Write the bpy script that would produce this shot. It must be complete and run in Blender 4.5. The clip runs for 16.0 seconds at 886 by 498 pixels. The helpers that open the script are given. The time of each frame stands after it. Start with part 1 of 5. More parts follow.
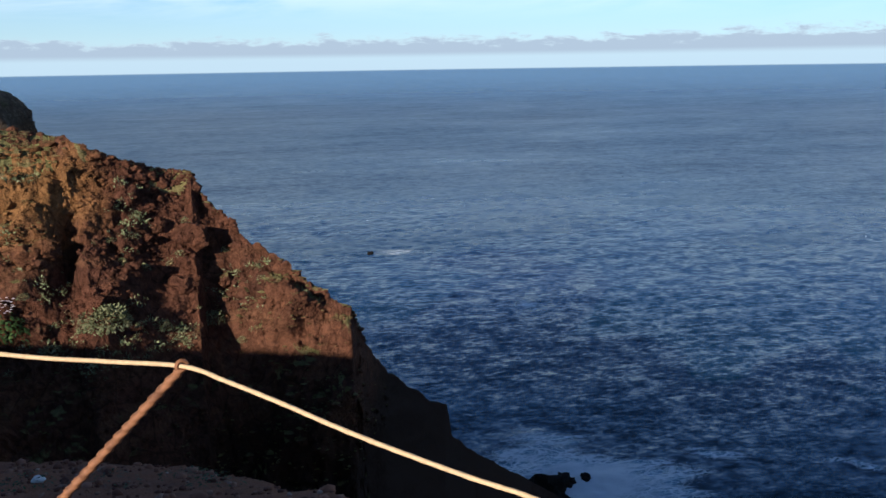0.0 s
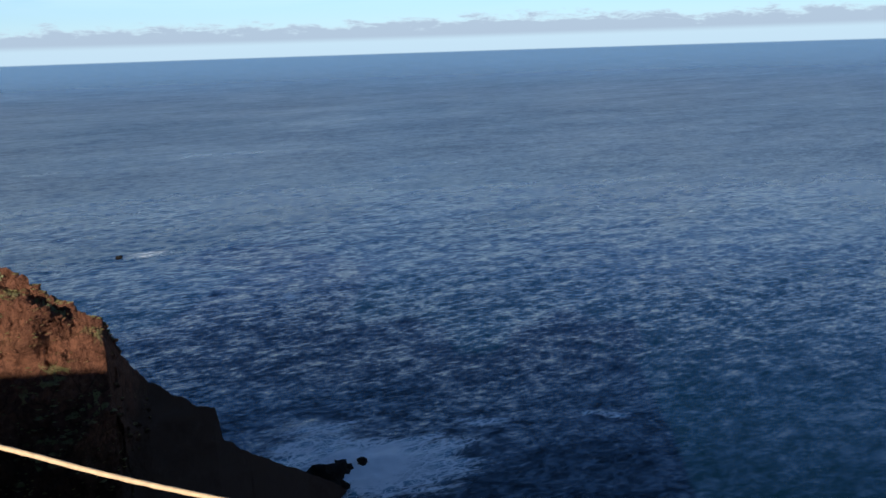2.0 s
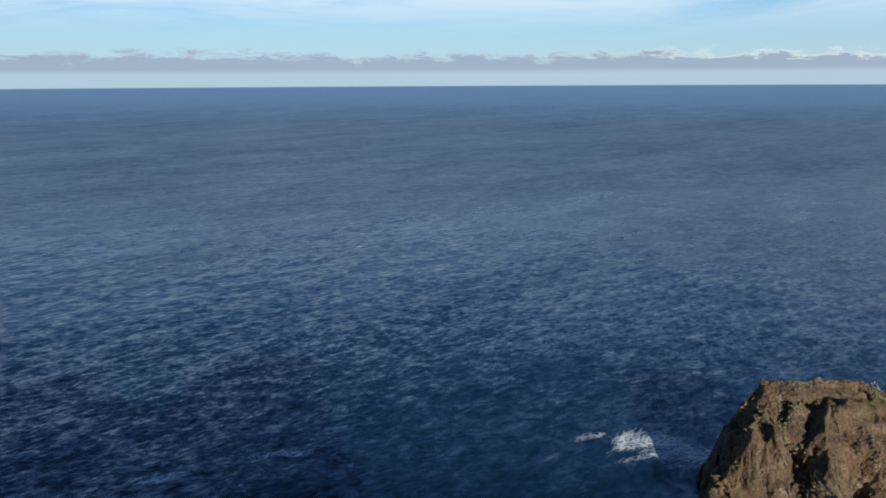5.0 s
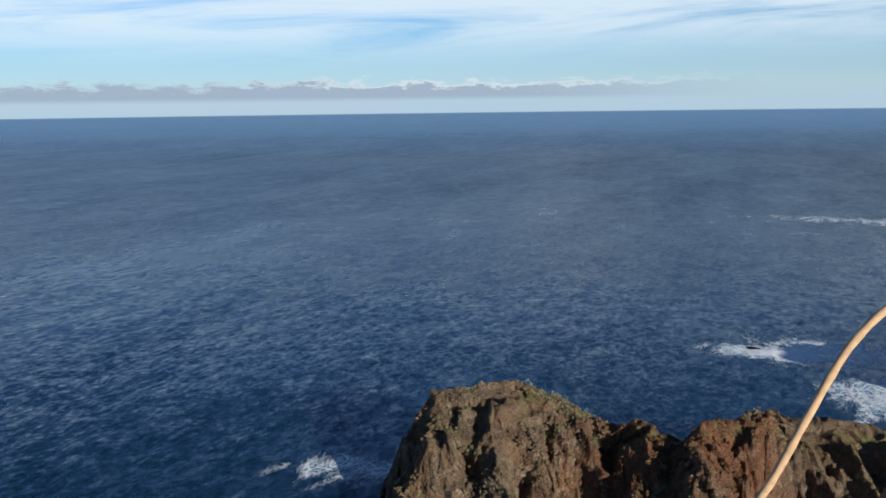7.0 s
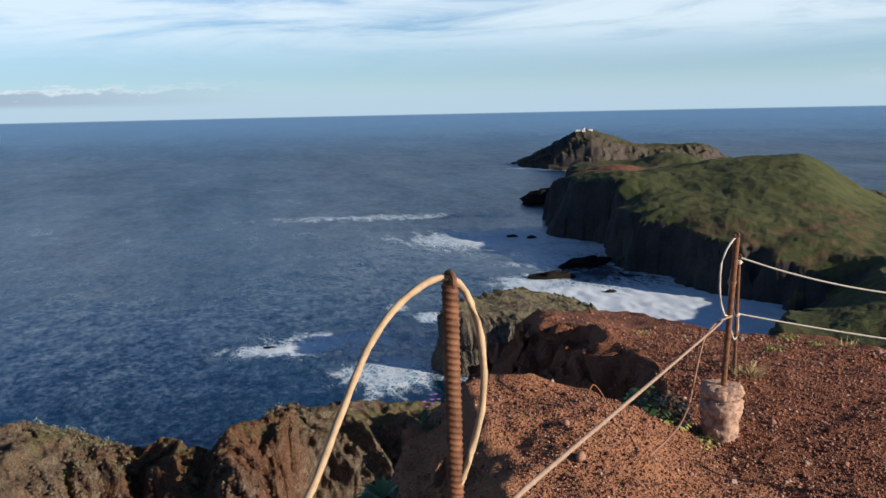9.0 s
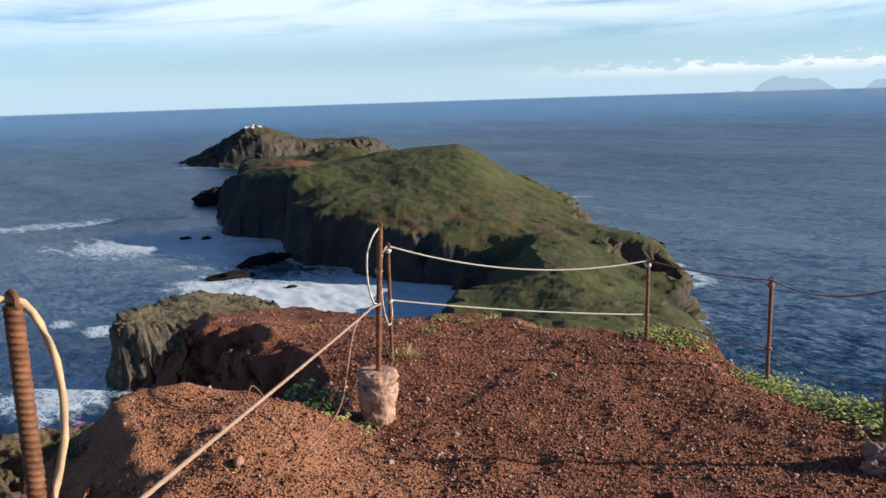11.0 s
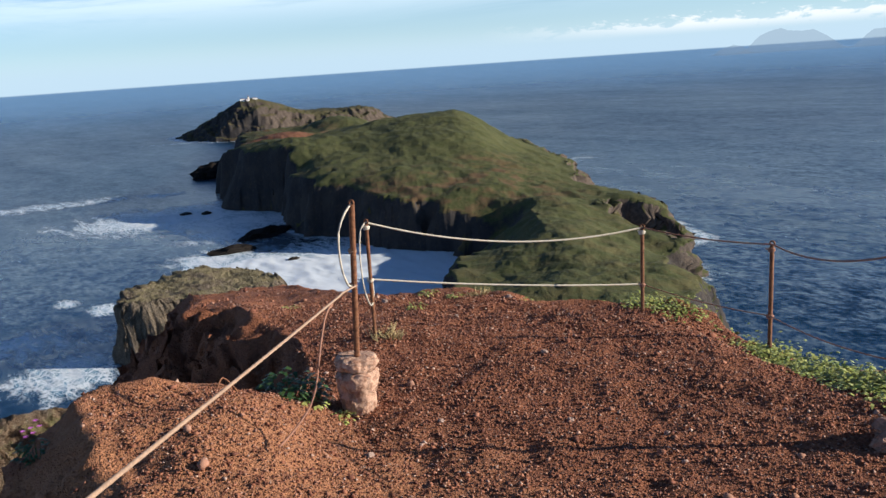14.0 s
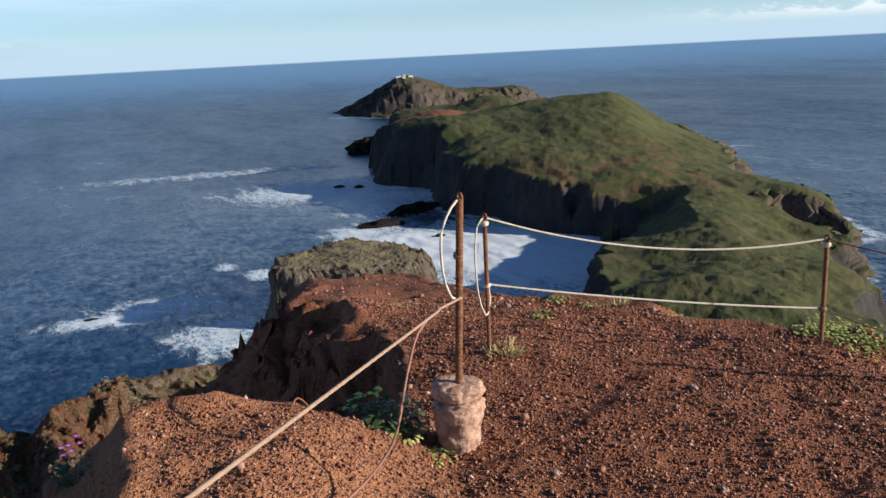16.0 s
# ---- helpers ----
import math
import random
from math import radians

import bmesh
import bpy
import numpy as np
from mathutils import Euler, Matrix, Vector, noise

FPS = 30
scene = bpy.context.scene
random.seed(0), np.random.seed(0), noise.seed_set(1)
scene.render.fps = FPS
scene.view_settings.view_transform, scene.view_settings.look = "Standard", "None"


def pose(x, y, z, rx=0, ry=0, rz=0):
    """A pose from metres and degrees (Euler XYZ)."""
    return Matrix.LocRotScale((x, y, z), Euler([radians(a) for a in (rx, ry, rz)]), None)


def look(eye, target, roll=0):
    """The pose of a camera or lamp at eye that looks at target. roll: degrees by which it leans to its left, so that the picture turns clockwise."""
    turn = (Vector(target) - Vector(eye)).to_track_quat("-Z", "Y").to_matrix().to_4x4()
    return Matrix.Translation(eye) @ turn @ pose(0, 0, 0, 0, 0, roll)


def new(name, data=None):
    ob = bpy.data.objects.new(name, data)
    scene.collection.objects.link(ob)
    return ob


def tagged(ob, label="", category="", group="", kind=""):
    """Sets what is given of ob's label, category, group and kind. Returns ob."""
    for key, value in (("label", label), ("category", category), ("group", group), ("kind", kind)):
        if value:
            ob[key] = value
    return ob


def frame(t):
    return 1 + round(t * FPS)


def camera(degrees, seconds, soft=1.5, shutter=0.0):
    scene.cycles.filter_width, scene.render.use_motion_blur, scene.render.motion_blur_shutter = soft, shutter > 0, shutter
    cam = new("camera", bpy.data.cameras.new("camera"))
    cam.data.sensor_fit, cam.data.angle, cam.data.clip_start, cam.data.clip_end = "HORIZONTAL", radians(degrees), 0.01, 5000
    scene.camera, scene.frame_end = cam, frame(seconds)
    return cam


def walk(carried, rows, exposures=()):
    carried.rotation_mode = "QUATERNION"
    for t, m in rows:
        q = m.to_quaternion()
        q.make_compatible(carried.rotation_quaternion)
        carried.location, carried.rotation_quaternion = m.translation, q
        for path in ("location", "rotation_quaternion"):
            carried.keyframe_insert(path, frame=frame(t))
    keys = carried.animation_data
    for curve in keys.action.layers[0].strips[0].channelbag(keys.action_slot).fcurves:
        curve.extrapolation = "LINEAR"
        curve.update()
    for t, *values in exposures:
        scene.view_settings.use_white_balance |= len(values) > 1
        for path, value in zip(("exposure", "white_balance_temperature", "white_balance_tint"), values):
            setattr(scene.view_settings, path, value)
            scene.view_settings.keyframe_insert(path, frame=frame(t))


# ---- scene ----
cam = camera(53.46, 16.0)
PATH = [
    (0, pose(0.022, 0.235, 1.608, 78.06, 0.87, 1.26)),
    (0.5, pose(0.026, 0.235, 1.607, 78.02, 0.76, -0.20)),
    (1, pose(0.043, 0.241, 1.606, 77.72, 0.96, -3.71)),
    (1.5, pose(0.042, 0.241, 1.627, 77.32, 1.50, -8.68)),
    (2, pose(0.042, 0.242, 1.658, 76.97, 1.79, -14.84)),
    (2.5, pose(0.041, 0.242, 1.670, 77.32, 1.48, -18.82)),
    (3, pose(0.040, 0.243, 1.673, 77.42, 1.44, -21.32)),
    (3.2, pose(0.040, 0.243, 1.673, 77.14, 1.60, -21.58)),
    (5.3, pose(0.038, 0.245, 1.640, 79.69, 0.38, -38.36)),
    (5.5, pose(0.037, 0.245, 1.628, 80.06, 0.58, -39.51)),
    (6, pose(0.037, 0.245, 1.631, 80.43, 0.85, -43.17)),
    (6.5, pose(0.036, 0.246, 1.633, 80.54, 1.01, -49.95)),
    (7, pose(0.035, 0.246, 1.636, 80.81, 0.73, -57.74)),
    (7.5, pose(0.035, 0.247, 1.638, 81.16, 0.54, -65.40)),
    (8, pose(0.035, 0.263, 1.646, 80.92, 0.58, -73.88)),
    (8.5, pose(0.034, 0.271, 1.652, 80.90, 0.87, -81.86)),
    (9, pose(0.043, 0.270, 1.654, 80.88, 1.18, -89.36)),
    (9.5, pose(0.063, 0.243, 1.658, 80.64, 1.58, -96.64)),
    (10, pose(0.089, 0.206, 1.656, 80.49, 1.58, -102.15)),
    (12.3, pose(-0.001, 0.015, 1.651, 79.25, 3.18, -116.29)),
    (12.5, pose(0.000, -0.000, 1.650, 79.05, 3.47, -116.44)),
    (13, pose(0.040, -0.022, 1.640, 78.64, 3.55, -115.20)),
    (13.5, pose(0.139, -0.043, 1.637, 79.33, 3.22, -113.59)),
    (14, pose(0.279, -0.079, 1.642, 77.87, 3.84, -110.80)),
    (14.5, pose(0.434, -0.147, 1.613, 77.55, 3.77, -104.21)),
    (15, pose(0.610, -0.263, 1.611, 78.07, 2.91, -98.42)),
    (15.5, pose(0.791, -0.339, 1.575, 77.51, 2.69, -98.80)),
    (16, pose(1.012, -0.421, 1.567, 77.19, 2.92, -100.91)),
]
walk(cam, PATH, [(0, 0.78), (3, 0.70), (5.5, 0.36), (7, 0.42), (9, 0.52), (10, 0.64), (12.5, 0.84), (14.5, 0.78), (16, 0.72)])

# ---- world, sun ----
SUN_EL, SUN_DIR = 17.5, Vector((-0.44, -0.90, 0)).normalized()
SUN_AZ = math.atan2(SUN_DIR.x, SUN_DIR.y)
sun = new("sun", bpy.data.lights.new("sun", "SUN"))
sun.data.energy, sun.data.angle, sun.data.color = 5.0, radians(0.53), (1.0, 0.90, 0.78)
sun.matrix_world = look(SUN_DIR * 50 + Vector((0, 0, 50 * math.tan(radians(SUN_EL)))), (0, 0, 0))

SEA = -150.0


class Nodes:
    """A small helper that writes node trees."""

    def __init__(self, tree):
        self.t = tree
        tree.nodes.clear()

    def n(self, kind, **sets):
        node = self.t.nodes.new(kind)
        for key, value in sets.items():
            if key == "op":
                node.operation = value
            elif key == "blend":
                node.blend_type = value
        return node

    def link(self, a, b):
        if isinstance(a, (int, float)):
            b.default_value = a
        elif isinstance(a, (tuple, list)):
            b.default_value = (*a, 1.0) if len(a) == 3 and len(b.default_value) == 4 else a
        else:
            self.t.links.new(a, b)

    def math(self, op, a, b=0.0, c=0.0, clamp=False):
        node = self.n("ShaderNodeMath", op=op)
        node.use_clamp = clamp
        for v, s in zip((a, b, c), node.inputs):
            self.link(v, s)
        return node.outputs[0]

    def mix(self, fac, a, b, blend="MIX"):
        node = self.n("ShaderNodeMix")
        node.data_type, node.blend_type = "RGBA", blend
        self.link(fac, node.inputs[0])
        self.link(a, node.inputs[6])
        self.link(b, node.inputs[7])
        return node.outputs[2]

    def noise(self, vec, scale, detail=4.0, rough=0.55, dist=0.0):
        node = self.n("ShaderNodeTexNoise")
        if vec is not None:
            self.link(vec, node.inputs["Vector"])
        for k, v in (("Scale", scale), ("Detail", detail), ("Roughness", rough), ("Distortion", dist)):
            node.inputs[k].default_value = v
        return node.outputs[0]

    def voronoi(self, vec, scale, feature="F1", out="Distance"):
        node = self.n("ShaderNodeTexVoronoi")
        node.feature = feature
        self.link(vec, node.inputs["Vector"])
        node.inputs["Scale"].default_value = scale
        return node.outputs[out]

    def step(self, v, lo, hi, a=0.0, b=1.0):
        node = self.n("ShaderNodeMapRange")
        node.interpolation_type = "SMOOTHSTEP"
        self.link(v, node.inputs[0])
        for k, x in zip((1, 2, 3, 4), (lo, hi, a, b)):
            self.link(x, node.inputs[k])
        return node.outputs[0]

    def scaled(self, vec, sx, sy, sz, rot=(0, 0, 0)):
        node = self.n("ShaderNodeMapping")
        self.link(vec, node.inputs[0])
        node.inputs["Scale"].default_value = (sx, sy, sz)
        node.inputs["Rotation"].default_value = rot
        return node.outputs[0]

    def position(self):
        return self.n("ShaderNodeNewGeometry").outputs["Position"]

    def split(self, vec):
        node = self.n("ShaderNodeSeparateXYZ")
        self.link(vec, node.inputs[0])
        return node.outputs

    def bump(self, height, strength, distance, normal=None):
        node = self.n("ShaderNodeBump")
        self.link(height, node.inputs["Height"])
        node.inputs["Strength"].default_value, node.inputs["Distance"].default_value = strength, distance
        if normal:
            self.link(normal, node.inputs["Normal"])
        return node.outputs[0]

    def surface(self, color, rough=0.8, normal=None, metal=0.0, spec=0.5, **more):
        b = self.n("ShaderNodeBsdfPrincipled")
        self.link(color, b.inputs["Base Color"])
        self.link(rough, b.inputs["Roughness"])
        self.link(metal, b.inputs["Metallic"])
        b.inputs["Specular IOR Level"].default_value = spec
        if normal:
            self.link(normal, b.inputs["Normal"])
        for k, v in more.items():
            self.link(v, b.inputs[k])
        o = self.n("ShaderNodeOutputMaterial")
        self.link(b.outputs[0], o.inputs[0])
        return b


def material(name):
    m = bpy.data.materials.new(name)
    m.use_nodes = True
    return m, Nodes(m.node_tree)


# sky: clear air, thin high streaks, a low bank of cloud over the horizon
world = bpy.data.worlds.new("sky")
scene.world = world
world.use_nodes = True
k = Nodes(world.node_tree)
sky = k.n("ShaderNodeTexSky")
sky.sky_type, sky.sun_disc = "NISHITA", False
sky.sun_elevation, sky.sun_rotation = radians(SUN_EL), SUN_AZ
sky.air_density, sky.dust_density, sky.ozone_density, sky.altitude = 1.0, 0.4, 3.0, 150
way = k.n("ShaderNodeTexCoord").outputs["Generated"]
wx, wy, wz = k.split(way)
el = k.math("MULTIPLY", k.math("ARCSINE", wz), 180 / math.pi)
az = k.math("MULTIPLY", k.math("ARCTAN2", wx, wy), 180 / math.pi)
sky_vec = k.n("ShaderNodeCombineXYZ")
k.link(k.math("MULTIPLY", az, 0.05), sky_vec.inputs[0])
k.link(k.math("ADD", k.math("MULTIPLY", el, 0.42), k.math("MULTIPLY", az, -0.012)), sky_vec.inputs[1])
streaks = k.noise(sky_vec.outputs[0], 1.1, 7, 0.62, 0.7)
veil = k.math("MULTIPLY", k.step(streaks, 0.22, 0.60), k.math("MULTIPLY", k.step(el, 1.8, 5.5), k.step(el, 8.0, 17.0, 1.0, 0.04)))
bank_vec = k.n("ShaderNodeCombineXYZ")
k.link(k.math("MULTIPLY", az, 0.30), bank_vec.inputs[0])
k.link(k.math("MULTIPLY", el, 1.0), bank_vec.inputs[1])
lumps = k.noise(bank_vec.outputs[0], 1.7, 8, 0.66, 0.3)
slow = k.noise(k.scaled(bank_vec.outputs[0], 0.25, 0, 0), 1.0, 2, 0.5)
top = k.math("ADD", 1.62, k.math("ADD", k.math("MULTIPLY", k.math("SUBTRACT", lumps, 0.5), 2.5), k.math("MULTIPLY", k.math("SUBTRACT", slow, 0.5), 1.4)))
deep = k.math("SUBTRACT", top, el)
bank = k.math("MULTIPLY", k.step(deep, -0.12, 0.35), k.step(el, 0.30, 0.75))
bank = k.math("MULTIPLY", bank, k.math("MULTIPLY", k.step(az, -70.0, -50.0), k.step(az, 60.0, 80.0, 1.0, 0.0)))
bright = k.step(az, 40.0, 56.0)
south_top = k.math("ADD", 1.45, k.math("MULTIPLY", k.math("SUBTRACT", lumps, 0.5), 4.2))
south = k.math("MULTIPLY", k.step(k.math("SUBTRACT", south_top, el), -0.1, 0.35), k.step(el, 0.5, 1.3))
south = k.math("MULTIPLY", south, k.math("MULTIPLY", k.step(az, 112.0, 128.0), k.step(az, 150.0, 165.0, 1.0, 0.0)))
base = k.mix(1.0, sky.outputs[0], (0.58, 0.96, 1.42), "MULTIPLY")
base = k.mix(k.step(el, 16.0, 45.0), base, k.mix(1.0, base, (0.11, 0.145, 0.135), "MULTIPLY"))
base = k.mix(k.step(el, 6.0, 16.0), base, k.mix(1.0, base, (0.88, 1.13, 1.32), "MULTIPLY"))
c = k.mix(k.math("MULTIPLY", veil, 0.80), base, (9.2, 10.6, 11.4))
c = k.mix(k.step(el, 6.0, 0.0, 0.0, 0.60), c, (7.3, 9.2, 10.5))
rim = k.mix(bright, (5.2, 6.4, 7.7), (10.5, 10.7, 10.8))
c = k.mix(k.step(el, 1.8, 0.1, 0.0, 0.75), c, (5.2, 7.0, 8.6))
# haze colour under the horizon, which shows through the thinned sea rim
c = k.mix(k.step(el, -0.34, -0.46), c, (1.5, 2.8, 4.7))
c = k.mix(k.math("MULTIPLY", bank, 0.95), c, k.mix(k.step(deep, 0.05, 0.40), rim, (4.2, 5.3, 6.7)))
c = k.mix(k.math("MULTIPLY", south, 0.75), c, (9.8, 10.0, 10.2))
back = k.n("ShaderNodeBackground")
k.link(c, back.inputs[0])
back.inputs[1].default_value = 0.064
k.link(back.outputs[0], k.n("ShaderNodeOutputWorld").inputs[0])


# ---- materials ----
CREST = radians(14)


def m_sea():
    """Wind-ruffled water: a deep blue body under sky reflections; foam where the mesh's own foam layer says so."""
    m, k = material("sea_water")
    x, y, _ = k.split(k.position())
    # u runs along the crests, v across them
    u = k.math("ADD", k.math("MULTIPLY", x, math.cos(CREST)), k.math("MULTIPLY", y, math.sin(CREST)))
    v = k.math("SUBTRACT", k.math("MULTIPLY", y, math.cos(CREST)), k.math("MULTIPLY", x, math.sin(CREST)))
    away = k.math("SQRT", k.math("ADD", k.math("MULTIPLY", x, x), k.math("MULTIPLY", y, y)))

    def plan(su, sv, shift=0.0):
        node = k.n("ShaderNodeCombineXYZ")
        k.link(k.math("DIVIDE", u, su), node.inputs[0])
        k.link(k.math("DIVIDE", v, sv), node.inputs[1])
        node.inputs[2].default_value = shift
        return node.outputs[0]

    def slope(su, sv, shift, detail, gone):
        """Slopes across and along one family of waves, which merge with distance."""
        node = k.n("ShaderNodeTexNoise")
        k.link(plan(su, sv, shift), node.inputs["Vector"])
        for key, value in (("Scale", 1.0), ("Detail", detail), ("Roughness", 0.7), ("Distortion", 0.3)):
            node.inputs[key].default_value = value
        r, g, _ = k.split(node.outputs["Color"])
        fade = k.step(away, gone * 0.35, gone, 1.0, 0.0) if gone else 1.0
        return [k.math("MULTIPLY", k.math("SUBTRACT", c, 0.5), fade) for c in (r, g)]

    families = [(3.4, 2.2, 0.0, 2.0, 900, 0.36), (7.4, 4.6, 3.7, 3.0, 2400, 0.40), (16.0, 9.5, 6.2, 3.0, 5200, 0.27), (32.0, 25.0, 8.1, 3.0, 0, 0.13), (90.0, 55.0, 12.9, 2.0, 0, 0.08), (420.0, 130.0, 21.3, 3.0, 0, 0.05)]
    across = along = 0.0
    gusts = k.noise(plan(520, 210, 31.0), 1.0, 5, 0.6)
    for su, sv, shift, detail, gone, power in families:
        r, g = slope(su, sv, shift, detail, gone)
        across, along = k.math("ADD", across, k.math("MULTIPLY", r, power)), k.math("ADD", along, k.math("MULTIPLY", g, power * 0.55))
    rough_air = k.step(gusts, 0.32, 0.68, 0.75, 1.2)
    across, along = k.math("MULTIPLY", across, rough_air), k.math("MULTIPLY", along, rough_air)
    tilt = k.n("ShaderNodeCombineXYZ")
    k.link(k.math("SUBTRACT", k.math("MULTIPLY", along, math.cos(CREST)), k.math("MULTIPLY", across, math.sin(CREST))), tilt.inputs[0])
    k.link(k.math("ADD", k.math("MULTIPLY", along, math.sin(CREST)), k.math("MULTIPLY", across, math.cos(CREST))), tilt.inputs[1])
    face = k.n("ShaderNodeNewGeometry").outputs["Normal"]
    total_normal = k.n("ShaderNodeVectorMath", op="ADD")
    k.link(face, total_normal.inputs[0])
    k.link(tilt.outputs[0], total_normal.inputs[1])
    unit = k.n("ShaderNodeVectorMath", op="NORMALIZE")
    k.link(total_normal.outputs[0], unit.inputs[0])
    broad = k.noise(plan(900, 420, 2.0), 1.0, 4, 0.55)
    col = k.mix(k.step(broad, 0.35, 0.65), (0.001, 0.011, 0.022), (0.001, 0.016, 0.030))
    # foam: solid where the water breaks, drawn out into nets and streaks along the crests round it
    layer = k.n("ShaderNodeAttribute")
    layer.attribute_name = "foam"
    total = layer.outputs["Fac"]
    warp = k.noise(plan(46, 17, 5.0), 1.0, 8, 0.70, 1.4)
    bend = k.n("ShaderNodeVectorMath", op="ADD")
    k.link(plan(1.9, 1.0, 0.0), bend.inputs[0])
    swirl = k.n("ShaderNodeTexNoise")
    k.link(plan(16, 10, 1.0), swirl.inputs["Vector"])
    swirl.inputs["Scale"].default_value, swirl.inputs["Detail"].default_value = 1.0, 4.0
    pull = k.n("ShaderNodeVectorMath", op="SCALE")
    k.link(swirl.outputs["Color"], pull.inputs[0])
    pull.inputs["Scale"].default_value = 17.0
    k.link(pull.outputs[0], bend.inputs[1])
    cells = k.voronoi(bend.outputs[0], 0.17, "DISTANCE_TO_EDGE")
    small = k.voronoi(bend.outputs[0], 0.46, "DISTANCE_TO_EDGE")
    churn = k.math("ADD", total, k.math("MULTIPLY", k.math("SUBTRACT", warp, 0.5), 2.0))
    solid = k.step(churn, 0.66, 1.08)
    net = k.math("MAXIMUM", k.step(cells, 0.02, 0.15, 1.0, 0.0), k.step(small, 0.01, 0.13, 0.75, 0.0))
    net = k.math("MULTIPLY", net, k.step(churn, 0.18, 0.55, 0.0, 0.9))
    foam = k.math("MULTIPLY", k.math("MAXIMUM", solid, net), k.step(total, 0.05, 0.22))
    caps = k.noise(plan(26, 9, 17.0), 1.0, 8, 0.76)
    foam = k.math("MAXIMUM", foam, k.math("MULTIPLY", k.step(caps, 0.735, 0.79), 0.45))
    col = k.mix(k.math("MULTIPLY", k.step(churn, 0.15, 0.75), k.step(total, 0.05, 0.4, 0.0, 0.85)), col, (0.15, 0.30, 0.39))
    # milky wash where spent foam gathers
    milky = k.math("MULTIPLY", k.step(total, 0.6, 1.7), k.step(k.noise(plan(60, 40, 7.0), 1.0, 6, 0.65), 0.30, 0.60, 0.35, 0.9))
    foam = k.math("MULTIPLY", foam, k.math("SUBTRACT", 1.0, k.math("MULTIPLY", milky, 0.45)))
    col = k.mix(milky, col, (0.44, 0.52, 0.58))
    col = k.mix(foam, col, (0.75, 0.80, 0.84))
    calmer = k.n("ShaderNodeMix")
    calmer.data_type = "VECTOR"
    k.link(k.math("MULTIPLY", foam, 0.75), calmer.inputs[0])
    k.link(unit.outputs[0], calmer.inputs[4])
    k.link(face, calmer.inputs[5])
    # waves too short to be told apart count as roughness, more of them far out
    merged = k.math("ADD", k.step(away, 200, 1800, 0.23, 0.345), k.math("ADD", k.math("MULTIPLY", k.math("SUBTRACT", gusts, 0.5), 0.16), k.math("MULTIPLY", k.math("ADD", k.math("SUBTRACT", k.noise(plan(120, 55, 41.0), 1.0, 3, 0.6), 0.5), k.math("SUBTRACT", k.noise(plan(30, 18, 47.0), 1.0, 3, 0.65), 0.5)), k.step(away, 500, 1400, 0.0, 0.15))))
    b = k.surface(col, k.math("ADD", merged, k.math("MULTIPLY", foam, 0.5)), calmer.outputs[1], spec=0.5, IOR=1.28)
    b.inputs["Specular Tint"].default_value = (0.55, 0.87, 1.0, 1.0)
    # horizon haze put into the alpha: the sheet turns see-through towards its rim
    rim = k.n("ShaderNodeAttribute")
    rim.attribute_name = "haze_fade"
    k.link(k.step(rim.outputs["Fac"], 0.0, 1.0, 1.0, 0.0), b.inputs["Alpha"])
    return m


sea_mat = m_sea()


def m_ground(name, a, b, c, scale=1.0, bump=0.02, spoil=None):
    """Gritty soil of three tones: broad stains, clods, and small stones pressed into it."""
    m, k = material(name)
    p = k.position()
    big = k.noise(p, 0.45 * scale, 5, 0.6)
    mid = k.noise(p, 3.0 * scale, 6, 0.65)
    fine = k.noise(p, 26 * scale, 5, 0.7)
    grit = k.noise(p, 140 * scale, 3, 0.6)
    stones = k.voronoi(p, 62 * scale)
    grains = k.voronoi(p, 150 * scale)
    tone = k.voronoi(p, 62 * scale, "F1", "Color")
    tr = k.split(tone)[0]
    col = k.mix(k.step(big, 0.38, 0.62), a, b)
    col = k.mix(k.step(mid, 0.48, 0.70, 0.0, 0.8), col, c)
    if spoil:
        # loose orange spoil heaped in one place
        far = k.n("ShaderNodeVectorMath", op="DISTANCE")
        k.link(p, far.inputs[0])
        far.inputs[1].default_value = spoil
        col = k.mix(k.step(k.math("ADD", far.outputs["Value"], k.math("MULTIPLY", mid, 1.2)), 2.3, 1.3, 0.0, 0.85), col, (0.42, 0.195, 0.10))
    col = k.mix(k.math("MULTIPLY", k.step(stones, 0.25, 0.55, 1.0, 0.0), k.step(tr, 0.35, 1.0, 0.0, 0.55)), col, k.mix(1.0, col, (1.55, 1.5, 1.5), "MULTIPLY"))
    col = k.mix(k.step(fine, 0.3, 0.7, 0.0, 0.45), col, k.mix(1.0, col, (0.5, 0.48, 0.48), "MULTIPLY"))
    col = k.mix(k.step(grit, 0.35, 0.7, 0.0, 0.35), col, k.mix(1.0, col, (0.55, 0.52, 0.52), "MULTIPLY"))
    h1 = k.bump(mid, 0.6, bump / scale)
    h2 = k.bump(k.math("MULTIPLY", k.step(stones, 0.0, 0.6, 1.0, 0.0), tr), 1.0, 0.016 / scale, h1)
    h3 = k.bump(k.math("ADD", k.step(grains, 0.0, 0.6, 1.0, 0.0), fine), 1.0, 0.006 / scale, h2)
    k.surface(col, 0.92, h3, spec=0.2)
    return m


SOIL = m_ground("red_volcanic_soil", (0.265, 0.102, 0.055), (0.325, 0.130, 0.067), (0.19, 0.074, 0.044), 1.0, 0.03, (3.2, -0.2, 0.2))


